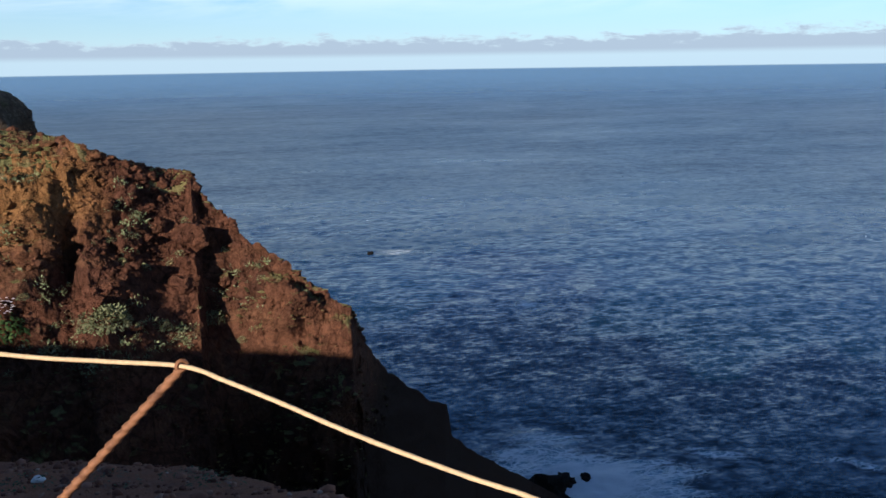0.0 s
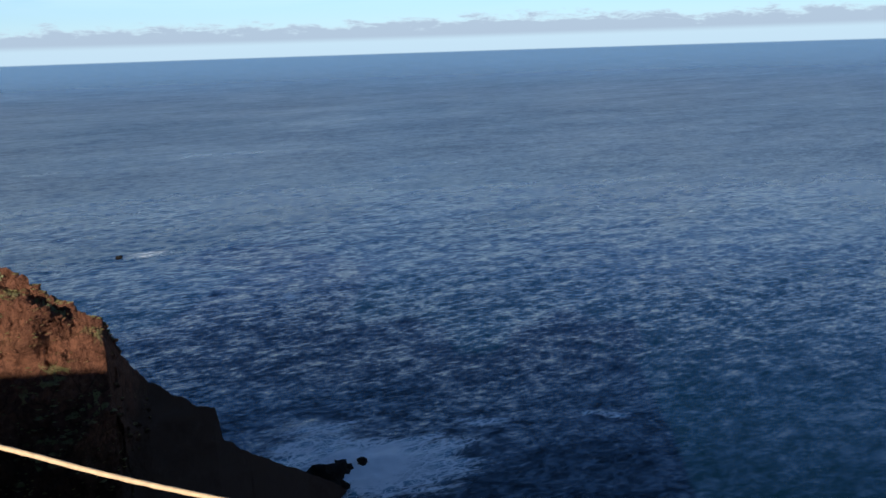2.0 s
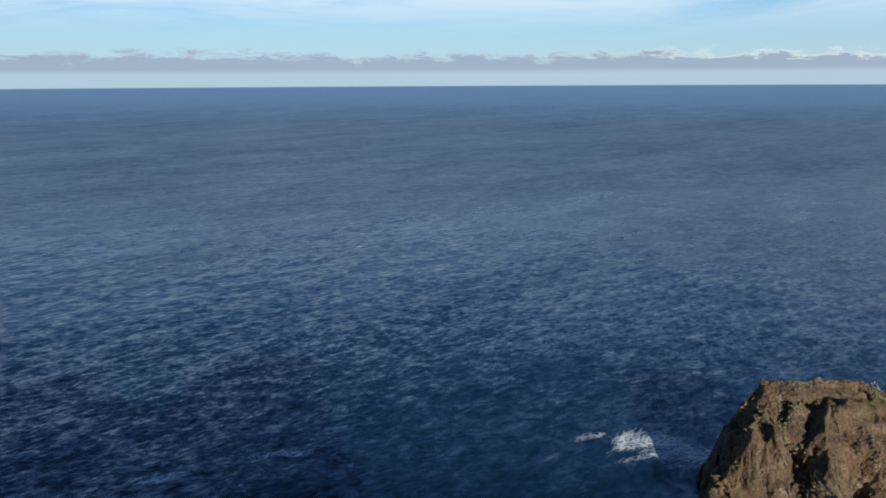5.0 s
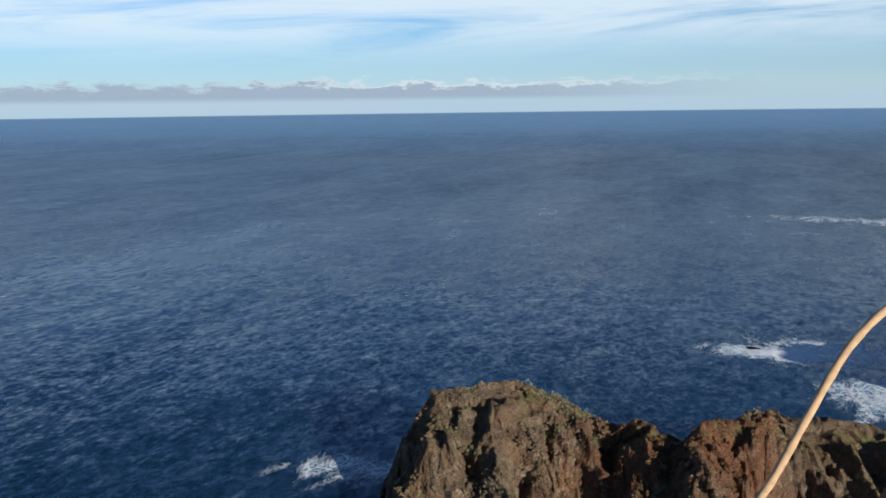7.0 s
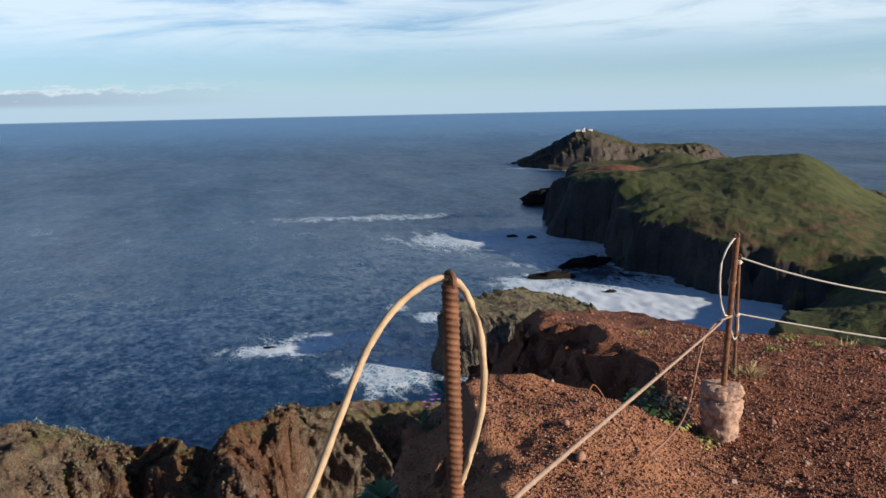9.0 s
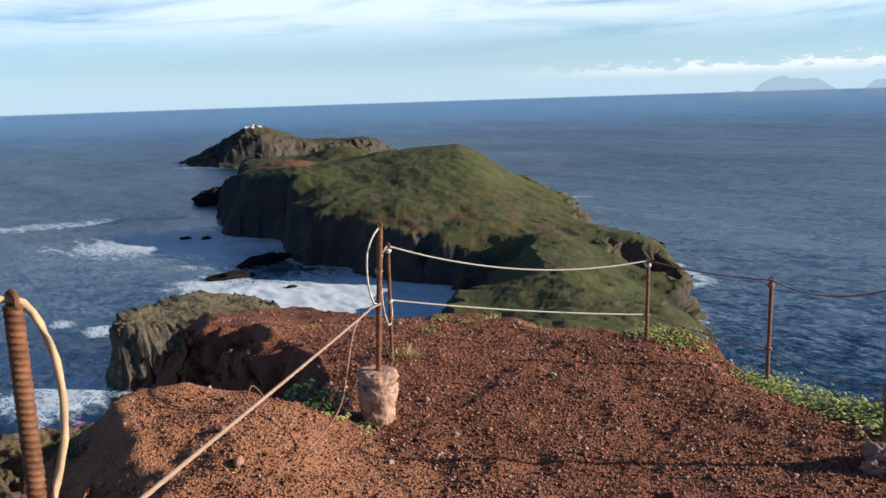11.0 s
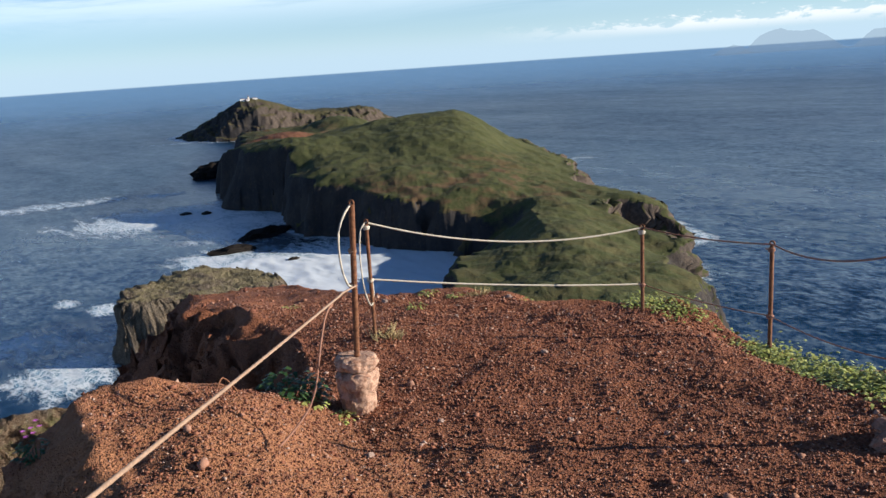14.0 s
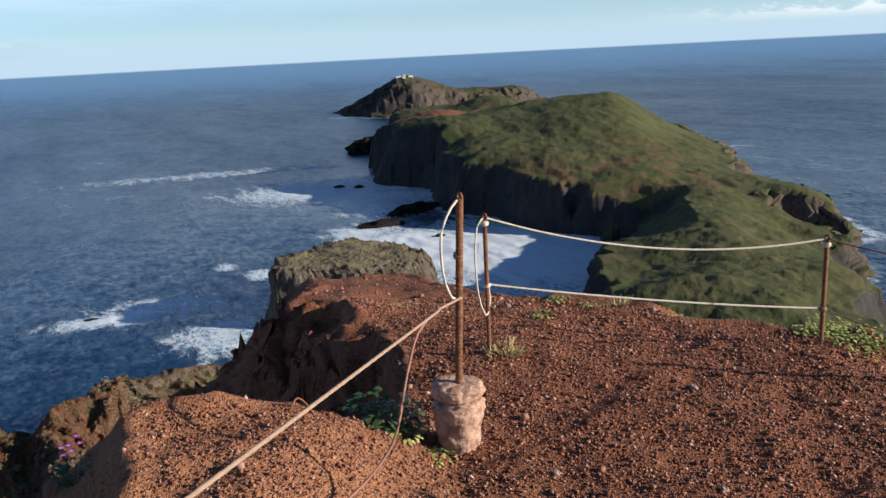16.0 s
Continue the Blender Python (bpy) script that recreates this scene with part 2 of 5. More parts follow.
def m_cliff(name, tones, green, moss_z=0.55, scale=1.0, patch=(0.55, 0.68), bump=0.6, shade_z=None, ochre=None):
    """Layered volcanic rock; green growth on the flatter parts."""
    m, k = material(name)
    p = k.position()
    big = k.noise(p, 0.045 * scale, 5, 0.6)
    mid = k.noise(p, 0.30 * scale, 7, 0.68)
    fine = k.noise(p, 1.7 * scale, 7, 0.75)
    specks = k.noise(p, 5.0 * scale, 4, 0.7)
    chunks = k.voronoi(k.scaled(p, 1, 1, 0.7), 0.55 * scale, "F1", "Color")
    tone = k.split(chunks)[0]
    cracks = k.voronoi(k.scaled(p, 1, 1, 0.7), 0.55 * scale, "DISTANCE_TO_EDGE")
    bands = k.noise(k.scaled(p, 0.03 * scale, 0.03 * scale, 0.35 * scale), 1.0, 5, 0.6)
    col = k.mix(k.step(big, 0.36, 0.64), tones[0], tones[1])
    col = k.mix(k.step(mid, 0.46, 0.70), col, tones[2])
    col = k.mix(k.step(bands, 0.50, 0.62, 0.0, 0.5), col, tones[3])
    if ochre:
        far = k.n("ShaderNodeVectorMath", op="DISTANCE")
        k.link(p, far.inputs[0])
        far.inputs[1].default_value = ochre[:3]
        col = k.mix(k.step(k.math("ADD", far.outputs["Value"], k.math("MULTIPLY", mid, ochre[3])), ochre[3] * 1.4, ochre[3] * 0.8, 0.0, 0.85), col, ochre[4])
    col = k.mix(k.step(tone, 0.0, 1.0, 0.0, 0.45), col, k.mix(1.0, col, (0.5, 0.5, 0.5), "MULTIPLY"))
    col = k.mix(k.step(fine, 0.36, 0.64, 0.75, 0.0), col, k.mix(1.0, col, (0.35, 0.34, 0.34), "MULTIPLY"))
    col = k.mix(k.step(specks, 0.58, 0.72, 0.0, 0.75), col, k.mix(1.0, col, (1.9, 1.8, 1.7), "MULTIPLY"))
    col = k.mix(k.step(cracks, 0.0, 0.05, 0.5, 0.0), col, k.mix(1.0, col, (0.3, 0.3, 0.3), "MULTIPLY"))
    up = k.split(k.n("ShaderNodeNewGeometry").outputs["Normal"])[2]
    grown = k.math("MULTIPLY", k.step(k.math("ADD", up, k.math("MULTIPLY", k.math("SUBTRACT", mid, 0.5), 0.7)), moss_z, moss_z + 0.2), k.step(k.math("ADD", k.math("MULTIPLY", big, 0.6), k.math("MULTIPLY", mid, 0.4)), patch[0] - 0.1, patch[1] - 0.1))
    leafy = k.mix(k.step(fine, 0.35, 0.65), green[0], green[1])
    if shade_z:
        # shade low on the face, put into the rock as a darker tone
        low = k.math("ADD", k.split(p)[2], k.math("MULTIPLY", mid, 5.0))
        col = k.mix(k.step(low, shade_z, shade_z - 4.0), col, k.mix(fine, (0.020, 0.011, 0.008), (0.048, 0.027, 0.020)))
    col = k.mix(grown, col, leafy)
    h1 = k.bump(k.math("ADD", mid, k.math("MULTIPLY", cracks, 0.6)), 0.8, bump / scale)
    h2 = k.bump(k.math("ADD", fine, k.math("MULTIPLY", specks, 0.4)), 1.0, bump * 0.9 / scale, h1)
    k.surface(col, 0.95, h2, spec=0.06)
    return m


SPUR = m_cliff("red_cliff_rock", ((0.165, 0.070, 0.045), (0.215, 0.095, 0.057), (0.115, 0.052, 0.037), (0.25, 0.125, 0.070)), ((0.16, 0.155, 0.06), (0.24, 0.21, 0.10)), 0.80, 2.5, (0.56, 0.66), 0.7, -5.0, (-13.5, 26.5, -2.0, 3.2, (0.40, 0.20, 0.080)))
DRY_TURF = m_cliff("dry_turf", ((0.27, 0.225, 0.10), (0.33, 0.265, 0.12), (0.20, 0.185, 0.075), (0.34, 0.25, 0.13)), ((0.15, 0.15, 0.055), (0.26, 0.23, 0.10)), 0.5, 6.0, (0.3, 0.6), 0.8)
CRAG = m_cliff("brown_crag_rock", ((0.27, 0.205, 0.145), (0.34, 0.22, 0.138), (0.46, 0.38, 0.28), (0.13, 0.10, 0.082)), ((0.135, 0.130, 0.050), (0.24, 0.21, 0.11)), 0.62, 0.8, (0.58, 0.68), 1.3, None, (294, 88, -120, 60, (0.30, 0.140, 0.078)))
STACK = m_cliff("grey_brown_rock", ((0.22, 0.18, 0.14), (0.25, 0.205, 0.155), (0.15, 0.13, 0.105), (0.30, 0.24, 0.18)), ((0.17, 0.150, 0.080), (0.25, 0.21, 0.13)), 0.78, 0.8, (0.50, 0.62), 1.0)


def m_island(name, lo, hi, dull):
    m, k = material(name)
    p = k.position()
    big = k.noise(p, 0.008, 5, 0.6)
    mid = k.noise(p, 0.045, 7, 0.65)
    fine = k.noise(p, 0.35, 6, 0.72)
    shrubs = k.voronoi(p, 0.25)
    green = k.mix(k.step(mid, 0.35, 0.65), (0.050, 0.060, 0.023), (0.074, 0.079, 0.033))
    green = k.mix(k.step(fine, 0.45, 0.70, 0.0, 0.7), green, (0.105, 0.098, 0.045))
    green = k.mix(k.step(shrubs, 0.0, 0.35, 0.35, 0.0), green, (0.028, 0.042, 0.015))
    x, y, z = k.split(p)
    # bare earth near the cliff's edge
    earth = k.mix(fine, (0.105, 0.058, 0.034), (0.145, 0.085, 0.05))
    bare = k.math("MULTIPLY", k.step(k.math("ADD", z, k.math("MULTIPLY", big, 40.0)), -86.0, -72.0, 1.0, 0.0), k.step(mid, 0.47, 0.62))
    bare = k.math("MULTIPLY", bare, k.math("MULTIPLY", k.step(y, -420.0, -330.0), k.step(x, 560.0, 700.0, 0.15, 0.75)))
    col = k.mix(bare, green, earth)
    rock = k.mix(k.step(mid, 0.4, 0.65), (0.032, 0.031, 0.032), (0.050, 0.044, 0.040))
    rock = k.mix(k.step(fine, 0.5, 0.8, 0.0, 0.6), rock, (0.115, 0.085, 0.062))
    # sunlight on the south cliffs, put into a paler rock tone
    rock = k.mix(k.step(y, -300.0, -380.0), rock, k.mix(k.step(fine, 0.35, 0.7), (0.055, 0.046, 0.040), (0.12, 0.092, 0.072)))
    up = k.split(k.n("ShaderNodeNewGeometry").outputs["Normal"])[2]
    cover = k.step(k.math("ADD", up, k.math("MULTIPLY", k.math("SUBTRACT", mid, 0.5), 0.3)), lo, hi)
    col = k.mix(dull, col, (0.075, 0.062, 0.038))
    red = k.n("ShaderNodeVectorMath", op="DISTANCE")
    k.link(p, red.inputs[0])
    red.inputs[1].default_value = (1470, -262, -100)
    near_red = k.math("ADD", red.outputs["Value"], k.math("MULTIPLY", mid, 60.0))
    col = k.mix(k.step(near_red, 105.0, 65.0, 0.0, 0.9), col, (0.17, 0.075, 0.045))
    col = k.mix(cover, rock, col)
    k.surface(col, 0.95, k.bump(k.math("ADD", mid, k.math("MULTIPLY", fine, 0.5)), 0.7, 1.7), spec=0.1)
    return m


ISLAND = m_island("green_island", 0.66, 0.80, 0.0)
FAR_ISLAND = m_island("dry_island", 0.78, 0.93, 0.55)


def m_plain(name, col, rough=0.7, scale=20, spread=0.35, metal=0.0, bump=0.002, spec=0.4, tone=(0.5, 0.5, 0.5)):
    m, k = material(name)
    p = k.n("ShaderNodeTexCoord").outputs["Object"]
    n1 = k.noise(p, scale, 5, 0.65)
    n2 = k.noise(p, scale * 9, 3, 0.6)
    c = k.mix(k.step(n1, 0.35, 0.7, 0.0, spread), col, k.mix(1.0, col, tone, "MULTIPLY"))
    k.surface(c, rough, k.bump(k.math("ADD", n1, k.math("MULTIPLY", n2, 0.4)), 0.7, bump), metal, spec)
    return m


RUST = m_plain("rusty_steel", (0.22, 0.095, 0.045), 0.75, 40, 0.8, 0.25, 0.002, 0.4, (0.35, 0.3, 0.3))
ROPE = m_plain("weathered_rope", (0.50, 0.345, 0.20), 0.8, 60, 0.5, 0.0, 0.001)
ROPE_PALE = m_plain("bleached_rope", (0.58, 0.52, 0.42), 0.85, 60, 0.5, 0.0, 0.001)
ROPE_GREY = m_plain("dusty_rope", (0.33, 0.22, 0.15), 0.85, 60, 0.5, 0.0, 0.001)
ROPE_RED = m_plain("faded_red_rope", (0.30, 0.15, 0.10), 0.85, 60, 0.5, 0.0, 0.001)
CONCRETE = m_plain("pink_stained_concrete", (0.52, 0.34, 0.245), 0.92, 30, 0.9, 0.0, 0.02, 0.2, (0.45, 0.34, 0.30))
EARTHY = m_plain("earth_stained_concrete", (0.36, 0.21, 0.155), 0.95, 20, 0.8, 0.0, 0.02, 0.2)
WHITE = m_plain("white_plaster", (0.78, 0.76, 0.72), 0.8, 0.5, 0.2)


def m_haze():
    """Far land as a faint see-through glow; its haze is put into the emission."""
    m, k = material("hazed_distant_land")
    z = k.split(k.position())[2]
    e = k.n("ShaderNodeEmission")
    k.link(k.mix(k.step(z, -45.0, 40.0), (0.14, 0.195, 0.27), (0.15, 0.205, 0.28)), e.inputs[0])
    haze_fade = k.n("ShaderNodeMixShader")
    haze_fade.inputs[0].default_value = 0.26
    k.link(k.n("ShaderNodeBsdfTransparent").outputs[0], haze_fade.inputs[1])
    k.link(e.outputs[0], haze_fade.inputs[2])
    k.link(haze_fade.outputs[0], k.n("ShaderNodeOutputMaterial").inputs[0])
    return m


HAZE = m_haze()


# ---- shapes ----
def hashed(ix, iy, iz, seed):
    h = (ix * 374761393 + iy * 668265263 + iz * 2147483647 + seed * 974634777) & 0xFFFFFFFF
    h = ((h ^ (h >> 13)) * 1274126177) & 0xFFFFFFFF
    h = ((h ^ (h >> 16)) * 2246822519) & 0xFFFFFFFF
    return ((h ^ (h >> 15)) & 0xFFFFFF) / 8388607.5 - 1.0


def value_noise(x, y, z, seed=0):
    ix, iy, iz = (np.floor(a).astype(np.int64) for a in (x, y, z))
    fx, fy, fz = x - ix, y - iy, z - iz
    fx, fy, fz = (a * a * (3 - 2 * a) for a in (fx, fy, fz))
    out = 0
    for dx in (0, 1):
        for dy in (0, 1):
            for dz in (0, 1):
                w = (fx if dx else 1 - fx) * (fy if dy else 1 - fy) * (fz if dz else 1 - fz)
                out = out + w * hashed(ix + dx, iy + dy, iz + dz, seed)
    return out


def fbm(x, y, z=0.0, octaves=5, gain=0.5, seed=0, ridged=False):
    z = np.zeros_like(x) + z
    out, amp = 0, 1.0
    for o in range(octaves):
        v = value_noise(x * 2.03 ** o + 17.3 * o, y * 2.03 ** o - 9.1 * o, z * 2.03 ** o + 3.7 * o, seed + o)
        out = out + amp * ((1 - 2 * np.abs(v)) if ridged else v)
        amp *= gain
    return out


def blocks(x, y, z, seed=0):
    """Broken rock: a random offset for each of the cells that space is split into, from -1 to 1."""
    ix, iy, iz = (np.floor(v).astype(np.int64) for v in (x, y, z))
    best, out = np.full(x.shape, 9e9), np.zeros(x.shape)
    for dx in (-1, 0, 1):
        for dy in (-1, 0, 1):
            for dz in (-1, 0, 1):
                cx, cy, cz = ix + dx, iy + dy, iz + dz
                px, py, pz = (c + 0.5 + 0.45 * hashed(cx, cy, cz, seed + s) for c, s in ((cx, 1), (cy, 2), (cz, 3)))
                dist = (px - x) ** 2 + (py - y) ** 2 + (pz - z) ** 2
                tilt = hashed(cx, cy, cz, seed + 4) + 0.7 * (hashed(cx, cy, cz, seed + 5) * (x - px) + hashed(cx, cy, cz, seed + 6) * (z - pz))
                nearer = dist < best
                best, out = np.where(nearer, dist, best), np.where(nearer, tilt, out)
    return out


def smooth(a, lo, hi):
    t = np.clip((a - lo) / (hi - lo), 0, 1)
    return t * t * (3 - 2 * t)


def inside(x, y, ring):
    """Signed distance to a closed outline on the plan: positive inside."""
    best, sign = np.full(x.shape, 1e18), np.zeros(x.shape, bool)
    n = len(ring)
    for i in range(n):
        (ax, ay), (bx, by) = ring[i], ring[(i + 1) % n]
        ex, ey = bx - ax, by - ay
        t = np.clip(((x - ax) * ex + (y - ay) * ey) / (ex * ex + ey * ey), 0, 1)
        best = np.minimum(best, (x - ax - t * ex) ** 2 + (y - ay - t * ey) ** 2)
        if ay != by:
            sign ^= ((ay > y) != (by > y)) & (x < ex * (y - ay) / ey + ax)
    return np.where(sign, 1, -1) * np.sqrt(best)


SHEETS = {}


def on(name, x, y):
    """The height of a built sheet near x, y."""
    co = SHEETS[name]
    i = np.argmin((co[..., 0] - x) ** 2 + (co[..., 1] - y) ** 2)
    return float(co.reshape(-1, 3)[i, 2])


def grid_mesh(name, co, faces, mat):
    used, back = np.unique(faces, return_inverse=True)
    me = bpy.data.meshes.new(name)
    me.vertices.add(len(used))
    me.vertices.foreach_set("co", co.reshape(-1, 3)[used].astype(np.float32).ravel())
    me.loops.add(faces.size)
    me.loops.foreach_set("vertex_index", back.astype(np.int32).ravel())
    me.polygons.add(len(faces))
    me.polygons.foreach_set("loop_start", np.arange(0, faces.size, 4, dtype=np.int32))
    me.polygons.foreach_set("use_smooth", np.ones(len(faces), bool))
    me.update(calc_edges=True)
    me.materials.append(mat)
    return me


def sheet(name, co, mat, kind="", label="", category="", split=None, names=(), other=None):
    """A grid of points (rows, columns, 3) as one mesh object, or, with a mask to split by, as two parts of one thing."""
    SHEETS[name] = co
    r, c = co.shape[:2]
    idx = np.arange(r * c).reshape(r, c)
    quads = np.stack([idx[:-1, :-1], idx[:-1, 1:], idx[1:, 1:], idx[1:, :-1]], -1)
    if split is None:
        return tagged(new(name, grid_mesh(name, co, quads.reshape(-1, 4), mat)), label, category, "", kind)
    root = tagged(new(name), label, category, "", kind)
    m = split[:-1, :-1]
    for piece, pick, stuff in zip(names, (m, ~m), (other or mat, mat)):
        ob = new(piece, grid_mesh(piece, co, quads[pick], stuff))
        ob.parent = root
    return root


def polar(a0, a1, na, r0, r1=None, nr=0):
    """Plan points in rings round the lookout, closer together near it. Azimuths clockwise from north (y)."""
    a = np.radians(np.linspace(a1, a0, na))[None, :]
    r = (np.geomspace(r0, r1, nr) if nr else r1)[:, None]
    return r * np.sin(a), r * np.cos(a)


def part(name, bm, mat, parent, label=""):
    me = bpy.data.meshes.new(name)
    bm.to_mesh(me)
    bm.free()
    me.materials.append(mat)
    ob = new(name, me)
    ob.parent = parent
    return tagged(ob, label)


# ---- outlines on the plan ----
MAIN = [(230, -130), (290, -95), (375, -125), (405, -140), (455, -166), (520, -198), (552, -213), (588, -237), (622, -253), (652, -240), (676, -212), (765, -184), (799, -155), (850, -150), (955, -167),
        (1000, -130), (1039, -101), (1110, -118), (1276, -140), (1330, -178), (1500, -190), (1712, -216), (1830, -240), (1920, -330), (1880, -450), (1700, -500), (1500, -560), (1300, -620), (1100, -580),
        (950, -530), (800, -468), (740, -435), (640, -445), (565, -428), (560, -405), (600, -375), (530, -368), (480, -358), (450, -330), (400, -300), (330, -270), (240, -210)]
FAR = [(2386, -140), (2250, -160), (2120, -215), (2058, -322), (2075, -420), (2090, -560), (2140, -690), (2350, -760), (2550, -650), (2640, -420), (2580, -220)]
KNOB = [(484, 12), (500, 15), (535, 2), (568, -25), (580, -50), (560, -80), (520, -92), (480, -80), (478, -40)]
# breaking water: x, y, reach across the view, reach along it, strength
SURF_NORTH = [(548, 105, 36, 13, 1.25), (574, 84, 46, 22, 0.62), (540, 132, 18, 14, 0.45), (662, 45, 8, 12, 0.9), (629, 22, 10, 16, 0.85), (492, 40, 26, 36, 0.95), (560, 66, 55, 34, 0.52), (276, 228, 26, 16, 0.55), (44, 300, 34, 22, 1.35), (30, 318, 20, 26, 0.8), (97, 324, 11, 5, 0.6), (42, 542, 8, 12, 0.55), (-57, 704, 28, 10, 0.45), (149, 314, 10, 4, 0.55)]
SURF_BAY = [(690, -95, 46, 50, 1.7), (640, -150, 60, 70, 1.7), (632, -205, 95, 110, 2.0), (600, -190, 22, 50, 1.2), (1010, -75, 120, 75, 1.15), (930, -120, 80, 60, 1.1), (870, -100, 45, 50, 1.0), (1230, -54, 42, 30, 0.50), (1235, 100, 200, 40, 0.47), (2173, -225, 150, 30, 0.55), (470, -362, 10, 8, 0.4), (423, -316, 7, 6, 0.4), (1130, -615, 60, 16, 0.4), (747, -67, 30, 34, 1.1)]


# ---- sea ----
def build_sea():
    rings = np.concatenate([[5.0], np.geomspace(150, 270, 12), np.geomspace(275, 1500, 240), np.geomspace(1510, 4890, 90)])[:, None]
    a = np.radians(np.concatenate([np.linspace(154, -36, 860), np.linspace(-40, -204, 42), [-206]]))[None, :]
    x, y = rings * np.sin(a), rings * np.cos(a)
    lift = np.clip((rings - 2600) / (4890 - 2600), 0, 1) ** 2 * 119.5 + 0 * a
    c, s = math.cos(CREST), math.sin(CREST)
    u, v = x * c + y * s, -x * s + y * c
    fade = smooth(rings, 200, 280) * (1 - smooth(rings, 800, 1700)) + 0 * a
    wave = 0.16 * fbm(u / 26, v / 16, 0, 3, 0.5, 61)
    # foam: breakers, and a thin line along the shores
    f = np.zeros(x.shape)
    for fx, fy, across, along, power in SURF_NORTH + SURF_BAY:
        h = math.hypot(fx, fy)
        du, dv = ((x - fx) * fy - (y - fy) * fx) / h / across, ((x - fx) * fx + (y - fy) * fy) / h / along
        f = np.maximum(f, power * np.exp(-(du * du + dv * dv) * 0.9))
    for ring, wide in ((MAIN, 9.0), (FAR, 14.0), (KNOB, 7.0)):
        cx, cy = np.mean([p[0] for p in ring]), np.mean([p[1] for p in ring])
        reach = max(math.hypot(p[0] - cx, p[1] - cy) for p in ring) + 60
        m = np.hypot(x - cx, y - cy) < reach
        d = inside(x[m], y[m], ring)
        f[m] = np.maximum(f[m], 0.5 * np.exp(-((d + 2) / wide) ** 2))
    lumps = 0.55 * np.clip(f - 0.25, 0, 1.2) * (fbm(u / 14, v / 5, 0, 5, 0.65, 71) + 0.6)
    z = SEA + lift + fade * wave + lumps
    z[0] = SEA
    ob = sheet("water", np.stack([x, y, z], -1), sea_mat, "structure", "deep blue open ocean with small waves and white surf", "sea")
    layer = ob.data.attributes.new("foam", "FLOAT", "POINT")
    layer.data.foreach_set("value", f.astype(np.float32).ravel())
    # amount of painted haze, growing towards the horizon
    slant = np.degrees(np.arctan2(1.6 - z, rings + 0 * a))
    layer = ob.data.attributes.new("haze_fade", "FLOAT", "POINT")
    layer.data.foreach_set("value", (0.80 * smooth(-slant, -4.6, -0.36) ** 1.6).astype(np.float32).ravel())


build_sea()


# ---- islands ----
def build_main_island():
    x, y = polar(92, 133, 560, 240, 2000, 420)
    wob = fbm(x / 40, y / 40, 0, 3, 0.5, 3)
    d = inside(x + 9 * wob, y + 9 * fbm(x / 35, y / 35, 0, 3, 0.5, 9), MAIN)
    top = -109 + (y + 250) * 0.05 + 3 * fbm(x / 60, y / 60, 0, 5, 0.5, 5)
    # the green hill, steep on its south side
    u, v = (x * 0.934 - y * 0.358) - 1150, -(x * 0.358 + y * 0.934)
    side = np.where(v > 0, 68, 190)
    top = top + 51 * np.exp(-(u / np.where(u > 0, 240, 270)) ** 2 - (np.abs(v) / side) ** 2.2)
    top = top + 17 * np.exp(-((x - 1080) / 130) ** 2 - ((y + 150) / 70) ** 2)
    top = top + 9 * np.exp(-((x - 1480) / 60) ** 2 - ((y + 275) / 40) ** 2) + 27 * np.exp(-((x - 1640) / 110) ** 2 - ((y + 420) / 65) ** 2)
    top = np.where(x < 620, top - 8 * smooth(620 - x, 0, 150) * smooth(-y, 260, 330), top)
    top = top + 14 * np.exp(-((x - 975) / 50) ** 2 - ((y + 180) / 35) ** 2) - 20 * np.exp(-((x - 1050) / 45) ** 2 - ((y + 100) / 35) ** 2)
    top = top - 26 * np.exp(-((x - 572) / 30) ** 2 - ((y + 428) / 26) ** 2)
    # a hollow with steep sides on the near slope
    top = top - 9 * np.exp(-((x - 500) / 40) ** 2 - ((y + 322) / 22) ** 2)
    # a green slope runs down to the water at the head of the bay
    gentle = np.exp(-((x - 560) / 75) ** 2 - ((y + 262) / 60) ** 2)
    tip = np.exp(-((x - 1045) / 45) ** 2 - ((y + 112) / 40) ** 2)
    d2 = d + 4.5 * fbm(x / 15, y / 15, 0, 4, 0.55, 61)
    rise = smooth(d2, -2, 19 + 34 * tip) * 0.88 + smooth(d2, 8, 70) * 0.12
    z = SEA - 6 + (top - SEA + 6) * rise
    bank = np.minimum(SEA - 1 + 0.75 * d, top)
    z = np.where(d > -2, z + np.minimum(1, 1.6 * gentle) * (np.minimum(bank, z) - z), z)
    steep = smooth(d, -4, 4) * smooth(24 - d, 0, 14) * (1 - gentle)
    south = smooth(-y, 300, 380)
    flutes = fbm(x / 16, y / 16, z / 14, 5, 0.6, 21, True)
    z = z + steep * flutes * (1.0 + 1.6 * south) + (1 - steep) * smooth(d, 10, 40) * (0.7 * fbm(x / 9, y / 9, 0, 4, 0.6, 25) + 1.6 * fbm(x / 55, y / 55, 0, 3, 0.5, 26, True))
    w = 0.5 * fbm(x / 14, y / 14, z / 10, 4, 0.6, 30, True) + (0.35 + 0.6 * south) * blocks(x / 15, y / 15, z / 11, 35)
    push = steep * (2.4 + 2.4 * south) * w
    sheet("main_island", np.stack([x + push, y + push, z], -1), ISLAND, "", "green grassy island with dark sheer sea cliffs and bare red earth", "island", d > 14 + 10 * gentle, ("grassy_slope", "sea_cliff"))


build_main_island()


